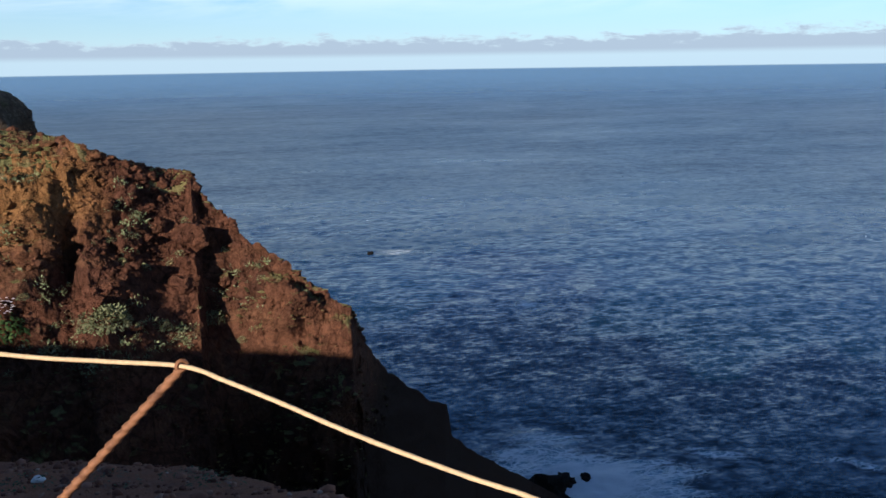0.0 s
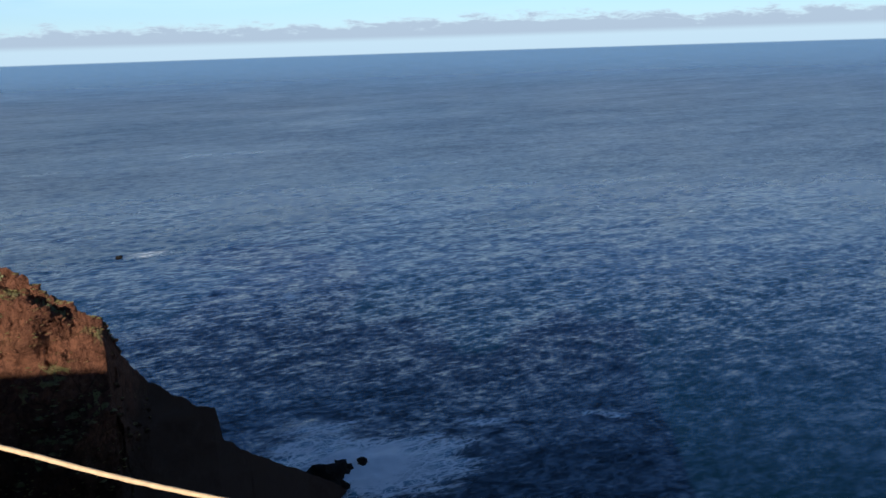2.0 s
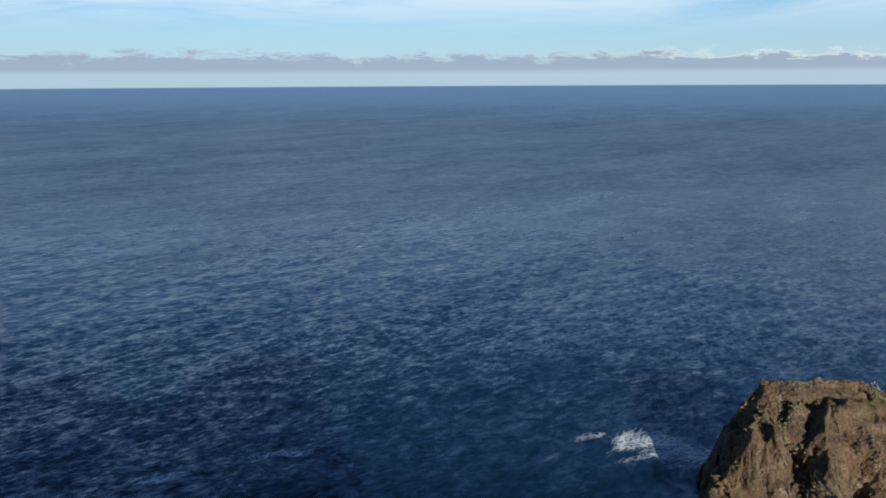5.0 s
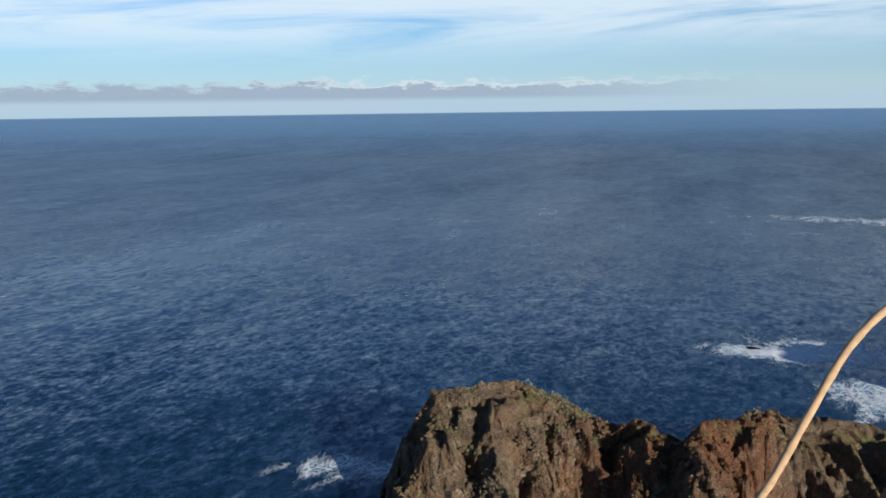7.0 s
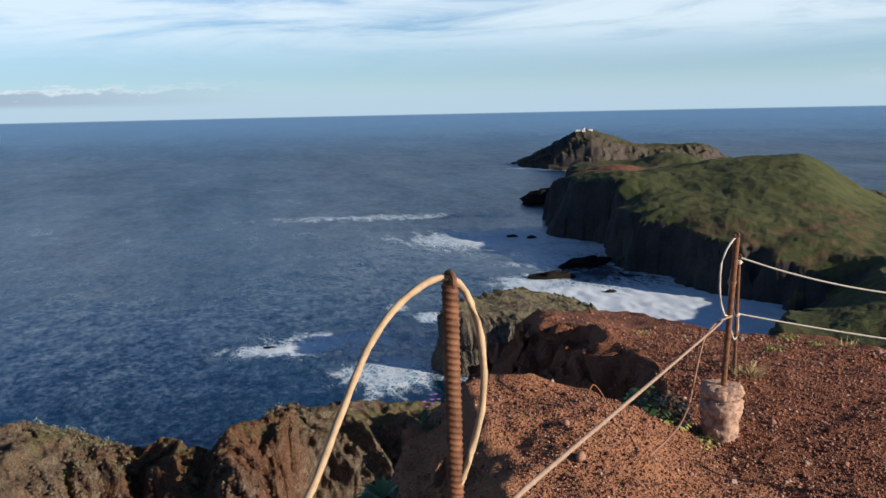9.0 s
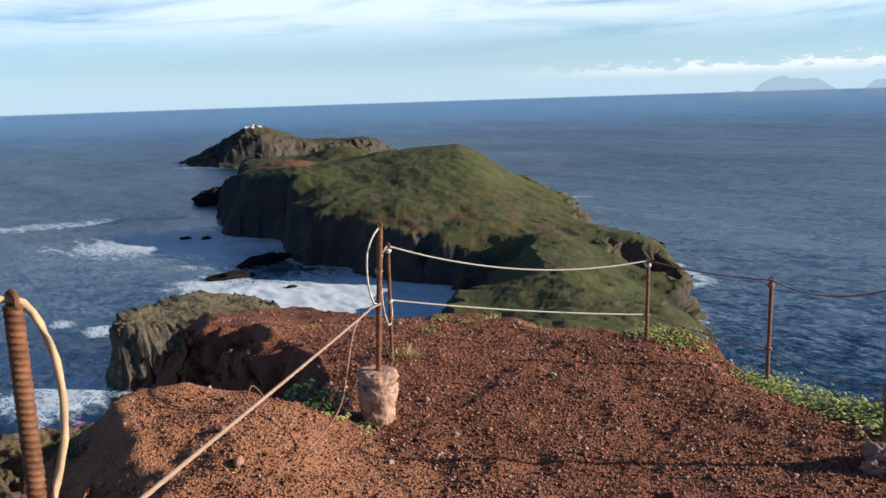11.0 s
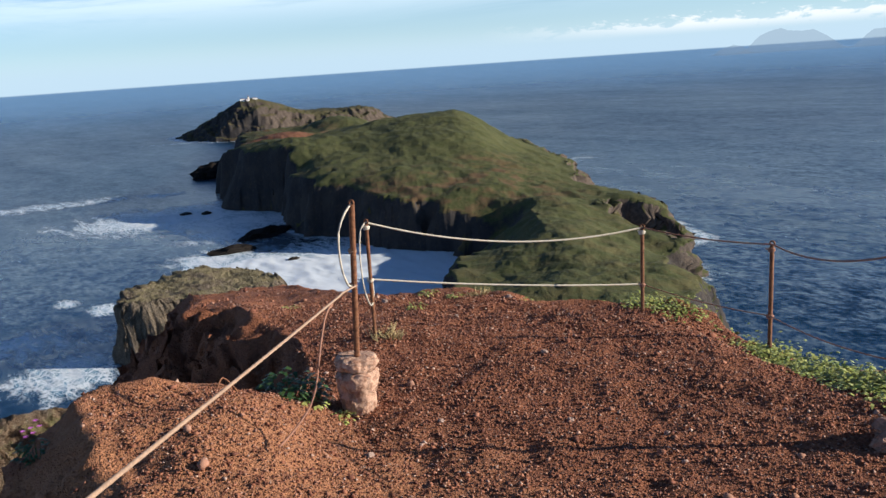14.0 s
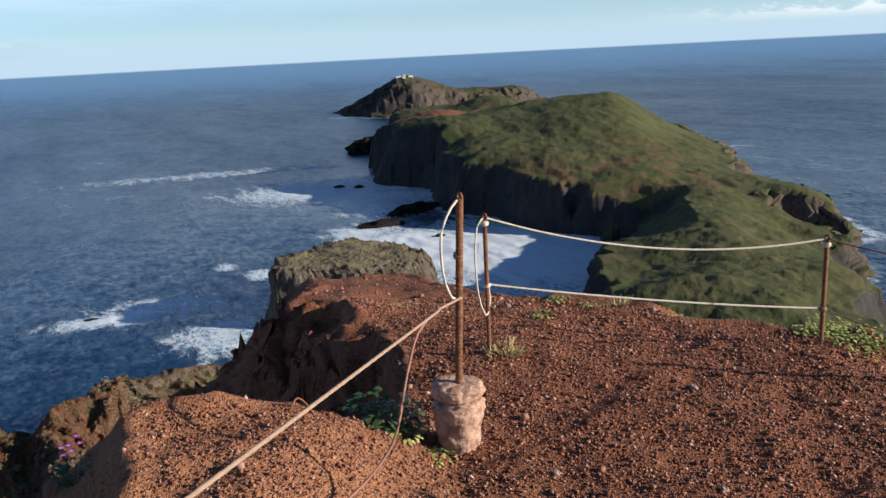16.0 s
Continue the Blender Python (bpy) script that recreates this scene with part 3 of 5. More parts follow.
def build_far_island():
    x, y = polar(92, 111, 330, 1980, 2750, 150)
    d = inside(x + 16 * fbm(x / 60, y / 60, 0, 5, 0.55, 3), y + 16 * fbm(x / 50, y / 50, 0, 5, 0.55, 8), FAR)
    top = -112 + 4 * fbm(x / 70, y / 70, 0, 5, 0.5, 5)
    u, v = (x * 0.99 - y * 0.142) - 2250, -(x * 0.142 + y * 0.99)
    top = top + 52 * np.exp(-(u / 160) ** 2 - (np.abs(v) / np.where(v > 0, 130, 95)) ** 1.7)
    top = top + 16 * np.exp(-((x - 2220) / 120) ** 2 - ((y + 655) / 80) ** 2)
    z = SEA - 6 + (top - SEA + 6) * (smooth(d, -5, 110) * 0.65 + smooth(d, 20, 190) * 0.35)
    z = z + smooth(d, -5, 10) * smooth(180 - d, 0, 90) * fbm(x / 40, y / 40, z / 20, 5, 0.55, 12, True) * 6
    sheet("far_island", np.stack([x, y, z], -1), FAR_ISLAND, "", "distant rocky island topped by small white lighthouse buildings", "island", d > 70, ("grassy_slope", "sea_cliff"))


build_far_island()


# ---- stack and crags ----
def build_stack():
    x, y = polar(84, 104, 330, 440, 610, 220)
    d = inside(x + 3 * fbm(x / 14, y / 14, 0, 5, 0.55, 3), y + 3 * fbm(x / 12, y / 12, 0, 5, 0.55, 8), KNOB)
    top = -115.0 + 1.6 * fbm(x / 18, y / 18, 0, 5, 0.55, 4) - 0.06 * (-y).clip(0)
    z = SEA - 6 + (top - SEA + 6) * (smooth(d, -1, 6) * 0.92 + smooth(d, 4, 14) * 0.08)
    steep = smooth(d, -2, 2) * smooth(13 - d, 0, 8)
    w = 0.6 * fbm(x / 6, y / 6, z / 16, 5, 0.62, 12, True) + 0.8 * blocks(x / 5, y / 5, z / 14, 12) + 0.3 * blocks(x / 2, y / 2, z / 3, 13)
    sheet("rock_islet", np.stack([x + steep * w * 2.2, y + steep * w * 1.6, z + steep * w * 2 + 0.5 * fbm(x / 3, y / 3, 0, 4, 0.6, 6)], -1), STACK, "", "grey brown sea rock with a flat scrub covered top", "rock", d > 8, ("scrub_top", "rock_face"))


build_stack()

# crest of the headland: azimuth, distance, height, half width
RIDGE = [(56.0, 322, -118, 14), (57.7, 325, -107, 16), (62.1, 335, -105, 22), (66.5, 330, -114, 18), (69.5, 322, -119, 16), (71.3, 312, -111, 12), (73.0, 305, -115, 14), (74.5, 303, -108, 20), (77.5, 320, -108, 22), (79, 370, -125, 20), (85.0, 390, -131, 24), (97.0, 390, -135, 26)]


# clefts down its face: azimuth, half width, depth, slant
GULLIES = [(60.2, 0.9, 9, -0.035), (65.6, 1.6, 8, 0.03), (69.3, 1.0, 7, -0.02), (72.0, 0.7, 9, 0.03), (57.6, 0.5, 6, -0.01), (76.5, 1.0, 6, 0.02), (63.0, 0.6, 5, 0.05)]


def build_crag():
    x, y = polar(49, 97, 560, 215, 440, 235)
    a, r = np.degrees(np.arctan2(x, y)), np.hypot(x, y)
    cols = list(zip(*RIDGE))
    wa = a + 0.9 * fbm(x / 16, y / 16, 0, 4, 0.55, 5)
    crest, high, width = (np.interp(wa, cols[0], c) for c in cols[1:])
    r2 = r + 6 * fbm(x / 30, y / 30, 0, 4, 0.5, 3)
    near = smooth(r2, crest - width * 3.6, crest + 1) ** 0.75
    far_side = smooth(crest + width * 1.3 - r2, 0, width * 1.3) ** 0.7
    end = smooth(wa, 52.3, 57.4) ** 0.55
    shape = np.minimum(near, far_side) * end
    z = SEA - 8 + (high - SEA + 8) * shape
    mask = smooth(shape, 0.03, 0.3)
    face = smooth(1.04 - near, 0, 0.35)
    # buttresses and gullies, then ledges along tilted beds, then broken faces
    low = (crest - r2).clip(0)
    cut = np.zeros(x.shape)
    for place, wide, deep, slope in GULLIES:
        cut = cut + deep * np.exp(-(np.abs(a - place - slope * low + 0.5 * fbm(x / 14, y / 14, 0, 3, 0.5, 8)) / wide) ** 1.5)
    butt = fbm(a / 3.4 + r / 45, r / 90, 0, 3, 0.5, 44, True)
    z = z + mask * face * (butt * 9.0 - cut * smooth(low, 0, 14))
    beds = (z * 0.9 + x * 0.18 - y * 0.40) / 4.5 + 0.8 * fbm(x / 20, y / 20, z / 20, 3, 0.5, 51)
    ledge = np.abs(beds - np.floor(beds) - 0.5) * 2
    chips = fbm(x / 17, y / 17, z / 26, 6, 0.55, 14, True)
    z = z + mask * (0.6 * ledge + 1.5 * chips - 1.9)
    big, small = blocks(x / 11, y / 11, z / 18, 21), blocks(x / 3.0, y / 3.0, z / 4.5, 27)
    tiny = blocks(x / 1.4, y / 1.4, z / 1.8, 33)
    push = mask * (2.9 * big + 0.6 * small + 0.25 * tiny + 0.5 * ledge)
    z = z + push * 0.45
    sheet("rocky_headland", np.stack([x - push * 0.75, y - push * 0.45, z], -1), CRAG, "", "jagged brown and orange rock headland with green patches", "cliff", shape > 0.93, ("ridge_top", "rock_face"))


build_crag()

# ---- the spur across the gully: azimuth, distance and dip of its crest; drop and run of the face under it ----
SPUR_LINE = [(-60, 33, -2.0, 12, 11), (-34, 31, -1.0, 12, 11), (-28, 30.2, -3.4, 12, 11), (-24.4, 30.3, -3.85, 12, 11), (-22.5, 30.5, -5.0, 12, 11), (-20.3, 30.8, -5.9, 12, 11), (-17.35, 31.2, -6.4, 13, 12),
             (-16.9, 31.3, -7.7, 14, 12), (-14.8, 30.6, -9.95, 16, 12), (-12.4, 30, -11.9, 18, 12), (-9.9, 29, -14.2, 20, 12), (-7.6, 28.5, -15.6, 22, 12), (-7.0, 29.5, -17.2, 24, 12), (-5.6, 33, -19.3, 28, 14),
             (-3.3, 43, -21.0, 36, 18), (-1.45, 53, -21.9, 44, 22), (-1.0, 62, -23.9, 50, 26), (1.7, 130, -25.5, 70, 36), (4.5, 250, -26.65, 50, 40), (6.6, 283, -27.6, 30, 36), (9.0, 292, -29.6, 30, 36)]


def build_spur():
    """A sheet laid down the face from the crest, pushed in and out along the face."""
    a = np.concatenate([np.linspace(-56, -28.2, 60), np.linspace(-28.1, 8.6, 640)])[None, :]
    rows, ledge_rows, back_rows = 250, 36, 44
    cols = np.array(list(zip(*SPUR_LINE)))
    jag = 0.16 * fbm(a * 2.3, 0 * a, 0, 4, 0.55, 2) * (1 - 0.6 * smooth(a, -1.5, 0))
    dip = np.interp(a + jag, cols[0], cols[2])
    crest, drop, run = (np.interp(a, cols[0], cols[c]) for c in (1, 3, 4))
    # turf slopes down to the brink on two stretches
    ragged = fbm(a * 1.2, 0 * a, 0, 3, 0.6, 91)
    brink = (1.9 * smooth(-a, 23.6, 25.0) + 0.7 * smooth(-a, 17.0, 18.0) * smooth(a, -21.0, -19.4)) + 0.05
    crest = crest + brink
    even = 1.6 + crest * np.tan(np.radians(np.interp(a, cols[0], cols[2])))
    nick = (0.05 * blocks(a * 1.3, 0 * a, 0 * a, 44) + 0.09 * fbm(a * 1.6, 0 * a, 0, 5, 0.55, 45)) * smooth(a, -18, -16) + 0.03 * fbm(a * 3, 0 * a, 0, 3, 0.6, 45)
    top = 1.6 + crest * np.tan(np.radians(dip)) + nick * np.clip(crest / 30, 1, 2.2)
    k = np.clip(crest / 30, 1, 3.0)
    ledge = np.linspace(0, 1, ledge_rows)[:, None]
    face = np.linspace(0, 1, rows)[1:, None]
    back = np.concatenate([np.linspace(0.1, 3, 22), np.geomspace(3.4, 70, back_rows - 22)])[::-1, None]
    shelf = smooth(-a, 16.7, 17.4)
    fall = -np.tan(np.radians(dip)) + 0.05 * shelf + 0.75 * (1 - shelf)
    r = np.concatenate([crest + back * k, crest - brink * ledge, crest - brink - run * face ** 1.12])
    z = np.concatenate([top - back * k * fall - 0.9 * (back * k - 5).clip(0), top - 0.50 * brink * ledge, even + (top - even) * np.exp(-face * np.hypot(drop, run) / (0.8 * k)) - 0.50 * brink - drop * face ** 0.92])
    depth = np.concatenate([-back + 0 * a, 0 * (ledge + a), face * np.hypot(drop, run)])
    x, y = r * np.sin(np.radians(a)), r * np.cos(np.radians(a))
    front = smooth(depth / k, 0.0, 0.9)
    # the ochre ledge stands out over a hollow; buttresses farther along
    out = 0.7 * smooth(-a - 0.30 * depth, 23.4, 25.4) * smooth(depth, 0.0, 0.9) * smooth(5.2 - depth, 0, 1.6)
    out = out - 0.45 * np.exp(-((a + 24.4 + 0.6 * (depth - 2.0)) / 1.1) ** 2 - ((depth - 2.6) / 1.6) ** 2)
    lumps = fbm(x / (3.0 * k), y / (3.0 * k), z / (2.4 * k), 4, 0.5, 14, True)
    knobs = np.clip(fbm(x / (1.5 * k), y / (1.5 * k), z / (1.2 * k), 3, 0.45, 18) - 0.12, 0, 1)
    # slanting ribs
    slant = fbm((a * crest / 57 + 0.75 * depth) / (2.6 * k), depth / (11 * k), 0, 3, 0.5, 57, True)
    rib = smooth(a, -15, -11)
    rocky = smooth(fbm(x / (4 * k), y / (4 * k), z / (4 * k), 2, 0.5, 77), -0.35, 0.35)
    chunk, chip = blocks(x / (0.9 * k), y / (0.9 * k), z / (0.8 * k), 5), blocks(x / (0.36 * k), y / (0.36 * k), z / (0.33 * k), 9)
    fine = fbm(x / (0.5 * k), y / (0.5 * k), z / (0.5 * k), 4, 0.6, 19)
    far_off = 1 - 0.5 * smooth(a, -1.2, 2)
    push = out + front * k * far_off * ((0.24 + 0.62 * rib) * lumps + 0.60 * knobs + 0.85 * rib * slant + rocky * (0.16 * chunk + 0.07 * chip) + 0.09 * fine - 0.20 - 0.60 * rib)
    push = push + (1 - front) * 0.05 * fine
    lean = np.arctan2(run, drop)
    h = push * np.cos(lean)
    co = np.stack([x - h * np.sin(np.radians(a)), y - h * np.cos(np.radians(a)), np.maximum(z + push * np.sin(lean), SEA - 8)], -1)
    turf = (depth < 0.12 + 0.25 * ragged) & (shelf > 0.5) & (depth > -30) & ((a < -23.2) | ((a > -20.8) & (a < -17.2)) | (depth < -0.8))
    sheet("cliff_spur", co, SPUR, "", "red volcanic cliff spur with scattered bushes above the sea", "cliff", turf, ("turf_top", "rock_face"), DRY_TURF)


build_spur()


def build_far_cliff():
    """The next headland along the coast, seen over the spur."""
    x, y = polar(-64, -24, 160, 150, 330, 90)
    a, r = np.degrees(np.arctan2(x, y)), np.hypot(x, y)
    wa = a + 0.8 * fbm(x / 12, y / 12, 0, 4, 0.6, 3)
    top = np.interp(wa, [-60, -31, -28.2, -27.2, -26.6, -25.0], [30, 0, -5.0, -9, -40, -158])
    z = SEA - 8 + (top - SEA + 8) * smooth(r + 6 * fbm(x / 20, y / 20, 0, 4, 0.6, 7), 165, 215)
    w = fbm(x / 9, y / 9, z / 9, 5, 0.6, 9, True)
    sheet("coast_cliff", np.stack([x + 2 * w, y + 2 * w, z], -1), CRAG, "", "dark craggy headland farther along the coast", "cliff")


build_far_cliff()

# ---- the mass of the headland under and behind the lookout ----
BASE = [(-420, -70), (-60, -25), (-14, -6), (1, -3.4), (4.6, -3.4), (8, -1.6), (7.5, -0.6), (4.2, 0), (1.6, 0.5), (0.8, 1.8), (-1.2, 7.5), (-6.4, 11), (-25, 14), (-60, 24), (-200, 70), (-420, 90)]


def build_mass():
    gx = np.concatenate([-np.geomspace(480, 32, 60), np.arange(-30, 80, 2.2)])
    gy = np.arange(-170, 180, 2.5)
    x, y = np.meshgrid(gx, gy)
    d = inside(x, y, BASE)
    z = -17 - 2.4 * (-d).clip(0) + smooth(-x, 64, 110) * smooth(d, 2, 30) * (24 + 6 * fbm(x / 40, y / 40, 0, 4, 0.55, 3))
    z = z + smooth(-z, 18, 24) * 2.5 * fbm(x / 12, y / 12, z / 12, 4, 0.6, 7, True)
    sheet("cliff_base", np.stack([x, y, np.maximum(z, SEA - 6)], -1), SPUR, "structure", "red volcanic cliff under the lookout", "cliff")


build_mass()

# ---- the lookout's ground ----
RIM = [(-60, -7), (-14, -4.6), (-3, -3.9), (1.0, -3.4), (2.4, -3.38), (3.1, -3.50), (3.7, -3.52), (4.65, -3.50), (5.4, -2.95), (6.0, -2.25), (6.7, -1.75), (8.0, -1.6), (9.0, -1.4), (9.0, -0.75), (8.2, -0.58), (7.2, -0.58), (6.6, -0.68), (6.1, -0.80), (5.75, -0.92), (5.4, -0.95), (5.0, -0.90), (4.66, -0.75), (4.50, -0.35),
       (4.46, 0.06), (4.30, 0.20), (3.6, 0.17), (2.6, 0.16), (1.9, 0.30), (1.3, 0.80), (1.0, 1.5), (0.6, 3.2), (0.0, 5.2), (-1.2, 8.0), (-3.6, 10.6), (-6.4, 11.5), (-9.5, 11.0), (-14, 7.0), (-25, 5), (-60, 5)]


def ground_height(x, y):
    d = inside(x + 0.10 * fbm(x / 0.6, y / 0.6, 0, 4, 0.55, 5), y + 0.10 * fbm(x / 0.6, y / 0.6, 0, 4, 0.55, 6), RIM)
    z = 0.025 * fbm(x / 1.1, y / 1.1, 0, 4, 0.5, 2) + 0.010 * fbm(x / 0.14, y / 0.14, 0, 4, 0.6, 3)
    z = z - 0.17 * (x - 6.1).clip(0) + 0.06 * np.exp(-((x - 5.1) / 0.5) ** 2 - ((y + 1.4) / 0.6) ** 2)
    z = z - 0.16 * smooth(-y, 2.9, 3.5) * smooth(x, 3.0, 4.0) * smooth(4.9 - x, 0, 0.5)
    # the orange mound, steep behind its crest
    m = smooth(x, 1.9, 4.0) * smooth(y, -1.05, -0.15) * smooth(4.62 - x, 0.02, 0.30)
    z = z + 0.275 * m * (1 + 0.18 * fbm(x / 0.5, y / 0.5, 0, 4, 0.55, 8))
    # the lip of the block across the notch
    z = z + 0.06 * smooth(x, 5.9, 6.4) * smooth(y, -1.2, -0.8) * smooth(8.5 - x, 0, 1.5)
    z = z - 0.38 * (y - 1.6).clip(0) - 0.04 * smooth(y, 1.5, 3) * fbm(x / 0.8, y / 0.8, 0, 4, 0.6, 33)
    # the hill behind the lookout
    z = z + 1.6 * smooth(-x, 7, 17) * smooth(4.5 - y, 0, 4) + 0.05 * (-x - 14).clip(0)
    out = (-d).clip(0)
    flank = smooth(4.5 - x, 0, 0.3) * smooth(y, -0.12, 0.12) * smooth(x, 0.9, 1.6)
    grade = np.where(y > -1.0, np.where(x > 5.6, 1.0, 2.1), 1.25) * (1 - flank) + 0.95 * flank
    z = z - grade * out - 2.6 * flank * (out - 0.42).clip(0) - 0.5 * out ** 1.5 * smooth(out, 0.3, 2)
    return z, d


def build_ground():
    gx = np.concatenate([-13 - np.geomspace(47, 0.3, 40), np.arange(-13.0, -2.0, 0.10), np.arange(-2.0, 2.2, 0.06), np.arange(2.2, 6.6, 0.028), np.arange(6.6, 11.0, 0.07)])
    gy = np.concatenate([np.arange(-9, -4.2, 0.12), np.arange(-4.2, 1.4, 0.030), np.arange(1.4, 6, 0.07), np.arange(6, 14, 0.12)])
    x, y = np.meshgrid(gx, gy)
    z, d = ground_height(x, y)
    s = smooth(-d, -0.12, 0.35)
    w1, w2 = fbm(x / 0.5, y / 0.5, z / 0.5, 4, 0.6, 15), fbm(x / 0.5, y / 0.5, z / 0.5, 4, 0.6, 16)
    lee = smooth(y, 0.0, 0.25) * smooth(x, 1.5, 2.2) * smooth(4.7 - x, 0, 0.3)
    crumbling = smooth(x, 5.0, 5.5) * smooth(y, -1.3, -0.9)
    z = z + s * (0.10 - 0.08 * lee + 0.03 * crumbling) * fbm(x / 0.35, y / 0.35, z / 0.35, 4, 0.6, 17, True)
    z = z + s * smooth(y, -1.6, -1.0) * (0.05 * blocks(x / 0.22, y / 0.22, z / 0.2, 91) + 0.02 * blocks(x / 0.09, y / 0.09, z / 0.09, 95))
    ob = sheet("ground", np.stack([x + s * 0.14 * w1, y + s * 0.14 * w2, z.clip(-16)], -1), SOIL, "structure", "reddish brown gravelly volcanic soil of the lookout", "ground")
    return ob


ground = build_ground()


# ---- posts and ropes ----
def bar(height, radius, lean, pitch, ribs):
    """A ribbed steel bar from the origin upwards, with slanting ribs on two sides; lean moves its top."""
    bm = bmesh.new()
    seg, rows = 14, int(height / pitch * 6)
    rings = []
    for i in range(rows + 1):
        z = height * i / rows
        ring = []
        for j in range(seg):
            a = 2 * math.pi * j / seg
            half = ((a + math.pi / 3) % math.pi) / math.pi
            rib = max(0.0, math.cos(2 * math.pi * (z / pitch + half * 0.8))) ** 2 * math.sin(math.pi * half) ** 0.5
            r = radius * (1 + ribs * rib) + (0.0015 if half < 0.05 else 0)
            ring.append(bm.verts.new((r * math.cos(a) + lean[0] * z / height, r * math.sin(a) + lean[1] * z / height, z)))
        rings.append(ring)
    for a, b in zip(rings, rings[1:]):
        for j in range(seg):
            bm.faces.new((a[j], a[(j + 1) % seg], b[(j + 1) % seg], b[j])).smooth = True
    bm.faces.new(rings[-1])
    return bm


def ring_bm(radius, thick, pos, turn=0.0, tilt=90):
    bm = bmesh.new()
    m = pose(*pos, tilt, 0, turn)
    n, k = 18, 8
    vs = [[bm.verts.new(m @ Vector(((radius + thick * math.cos(2 * math.pi * j / k)) * math.cos(2 * math.pi * i / n), (radius + thick * math.cos(2 * math.pi * j / k)) * math.sin(2 * math.pi * i / n), thick * math.sin(2 * math.pi * j / k)))) for j in range(k)] for i in range(n)]
    for i in range(n):
        for j in range(k):
            bm.faces.new((vs[i][j], vs[(i + 1) % n][j], vs[(i + 1) % n][(j + 1) % k], vs[i][(j + 1) % k]))
    return bm


def post(base, top, label, radius=0.0115, pitch=0.016, ribs=0.12):
    root = tagged(new("fence_post"), label, "post", "rope fence posts")
    root.location = base
    b, t = Vector(base), Vector(top)
    part("bar", bar(t.z - b.z, radius, (t.x - b.x, t.y - b.y), pitch, ribs), RUST, root)
    part("eyelet", ring_bm(0.013, 0.005, (t.x - b.x, t.y - b.y, t.z - b.z + 0.006), 30), RUST, root, "rusty welded ring")
    return root


def rope(points, mat, label, radius=0.0055, name="rope"):
    """A laid rope along the points: three strands twisted round one another."""
    pts = [Vector(p) for p in points]
    fine = []
    for i in range(len(pts) - 1):
        p0, p1, p2, p3 = pts[max(i - 1, 0)], pts[i], pts[i + 1], pts[min(i + 2, len(pts) - 1)]
        n = max(2, int((p2 - p1).length / 0.02))
        for j in range(n):
            t = j / n
            fine.append(0.5 * ((2 * p1) + (p2 - p0) * t + (2 * p0 - 5 * p1 + 4 * p2 - p3) * t * t + (3 * p1 - p0 - 3 * p2 + p3) * t ** 3))
    fine.append(pts[-1])
    bm = bmesh.new()
    rings, run = [], 0.0
    for i, p in enumerate(fine):
        d = (fine[min(i + 1, len(fine) - 1)] - fine[max(i - 1, 0)]).normalized()
        run += (p - fine[i - 1]).length if i else 0
        side = d.cross(Vector((0, 0, 1)) if abs(d.z) < 0.95 else Vector((1, 0, 0))).normalized()
        up = side.cross(d)
        ring = []
        for j in range(9):
            a = 2 * math.pi * j / 9
            r = radius * (1 + 0.14 * math.cos(3 * a + run * 2 * math.pi / 0.06))
            ring.append(bm.verts.new(p + side * r * math.cos(a) + up * r * math.sin(a)))
        rings.append(ring)
    for a, b in zip(rings, rings[1:]):
        for j in range(9):
            f = bm.faces.new((a[j], a[(j + 1) % 9], b[(j + 1) % 9], b[j]))
            f.smooth = True
    bm.faces.new(rings[0][::-1])
    bm.faces.new(rings[-1])
    me = bpy.data.meshes.new(name)
    bm.to_mesh(me)
    bm.free()
    me.materials.append(mat)
    if name == "rope":
        return tagged(new(name, me), label, "rope", "fence ropes")
    return tagged(new(name, me), label, "root")


def sag(a, b, drop, n=8):
    a, b = Vector(a), Vector(b)
    return [a.lerp(b, i / n) - Vector((0, 0, drop * 4 * (i / n) * (1 - i / n))) for i in range(n + 1)]


N_TOP, A_TOP, A_TIE, B_TOP, C_TOP, D_TOP, E_TOP, K_TOP = (1.41, 0.28, 1.378), (4.20, -1.07, 1.02), (4.21, -1.06, 0.63), (5.05, -1.36, 0.77), (4.86, -3.06, 0.55), (4.16, -3.45, 0.51), (2.81, -2.92, 0.78), (-0.66, 2.23, 0.90)
post((1.42, 0.27, 0.1), N_TOP, "thick rusty ribbed steel post threaded with rope", 0.0130, 0.0105, 0.22)
post((4.25, -1.04, 0.22), A_TOP, "rusty steel post set in a concrete block", 0.014)
post((5.10, -1.37, 0.05), B_TOP, "thin rusty steel post with a rope loop", 0.0105)
post((4.86, -3.05, 0.0), C_TOP, "short rusty steel post at the plateau edge")
post((4.14, -3.42, -0.2), D_TOP, "rusty steel post among green plants")
post((2.81, -2.92, -0.03), E_TOP, "rusty steel post in a stone footing")
post((1.2, -3.25, -0.03), (1.2, -3.25, 0.80), "rusty steel post by the grassy edge")
post((-1.62, 2.23, -0.1), K_TOP, "leaning rusty ribbed steel post on the slope", 0.0140, 0.024, 0.45)
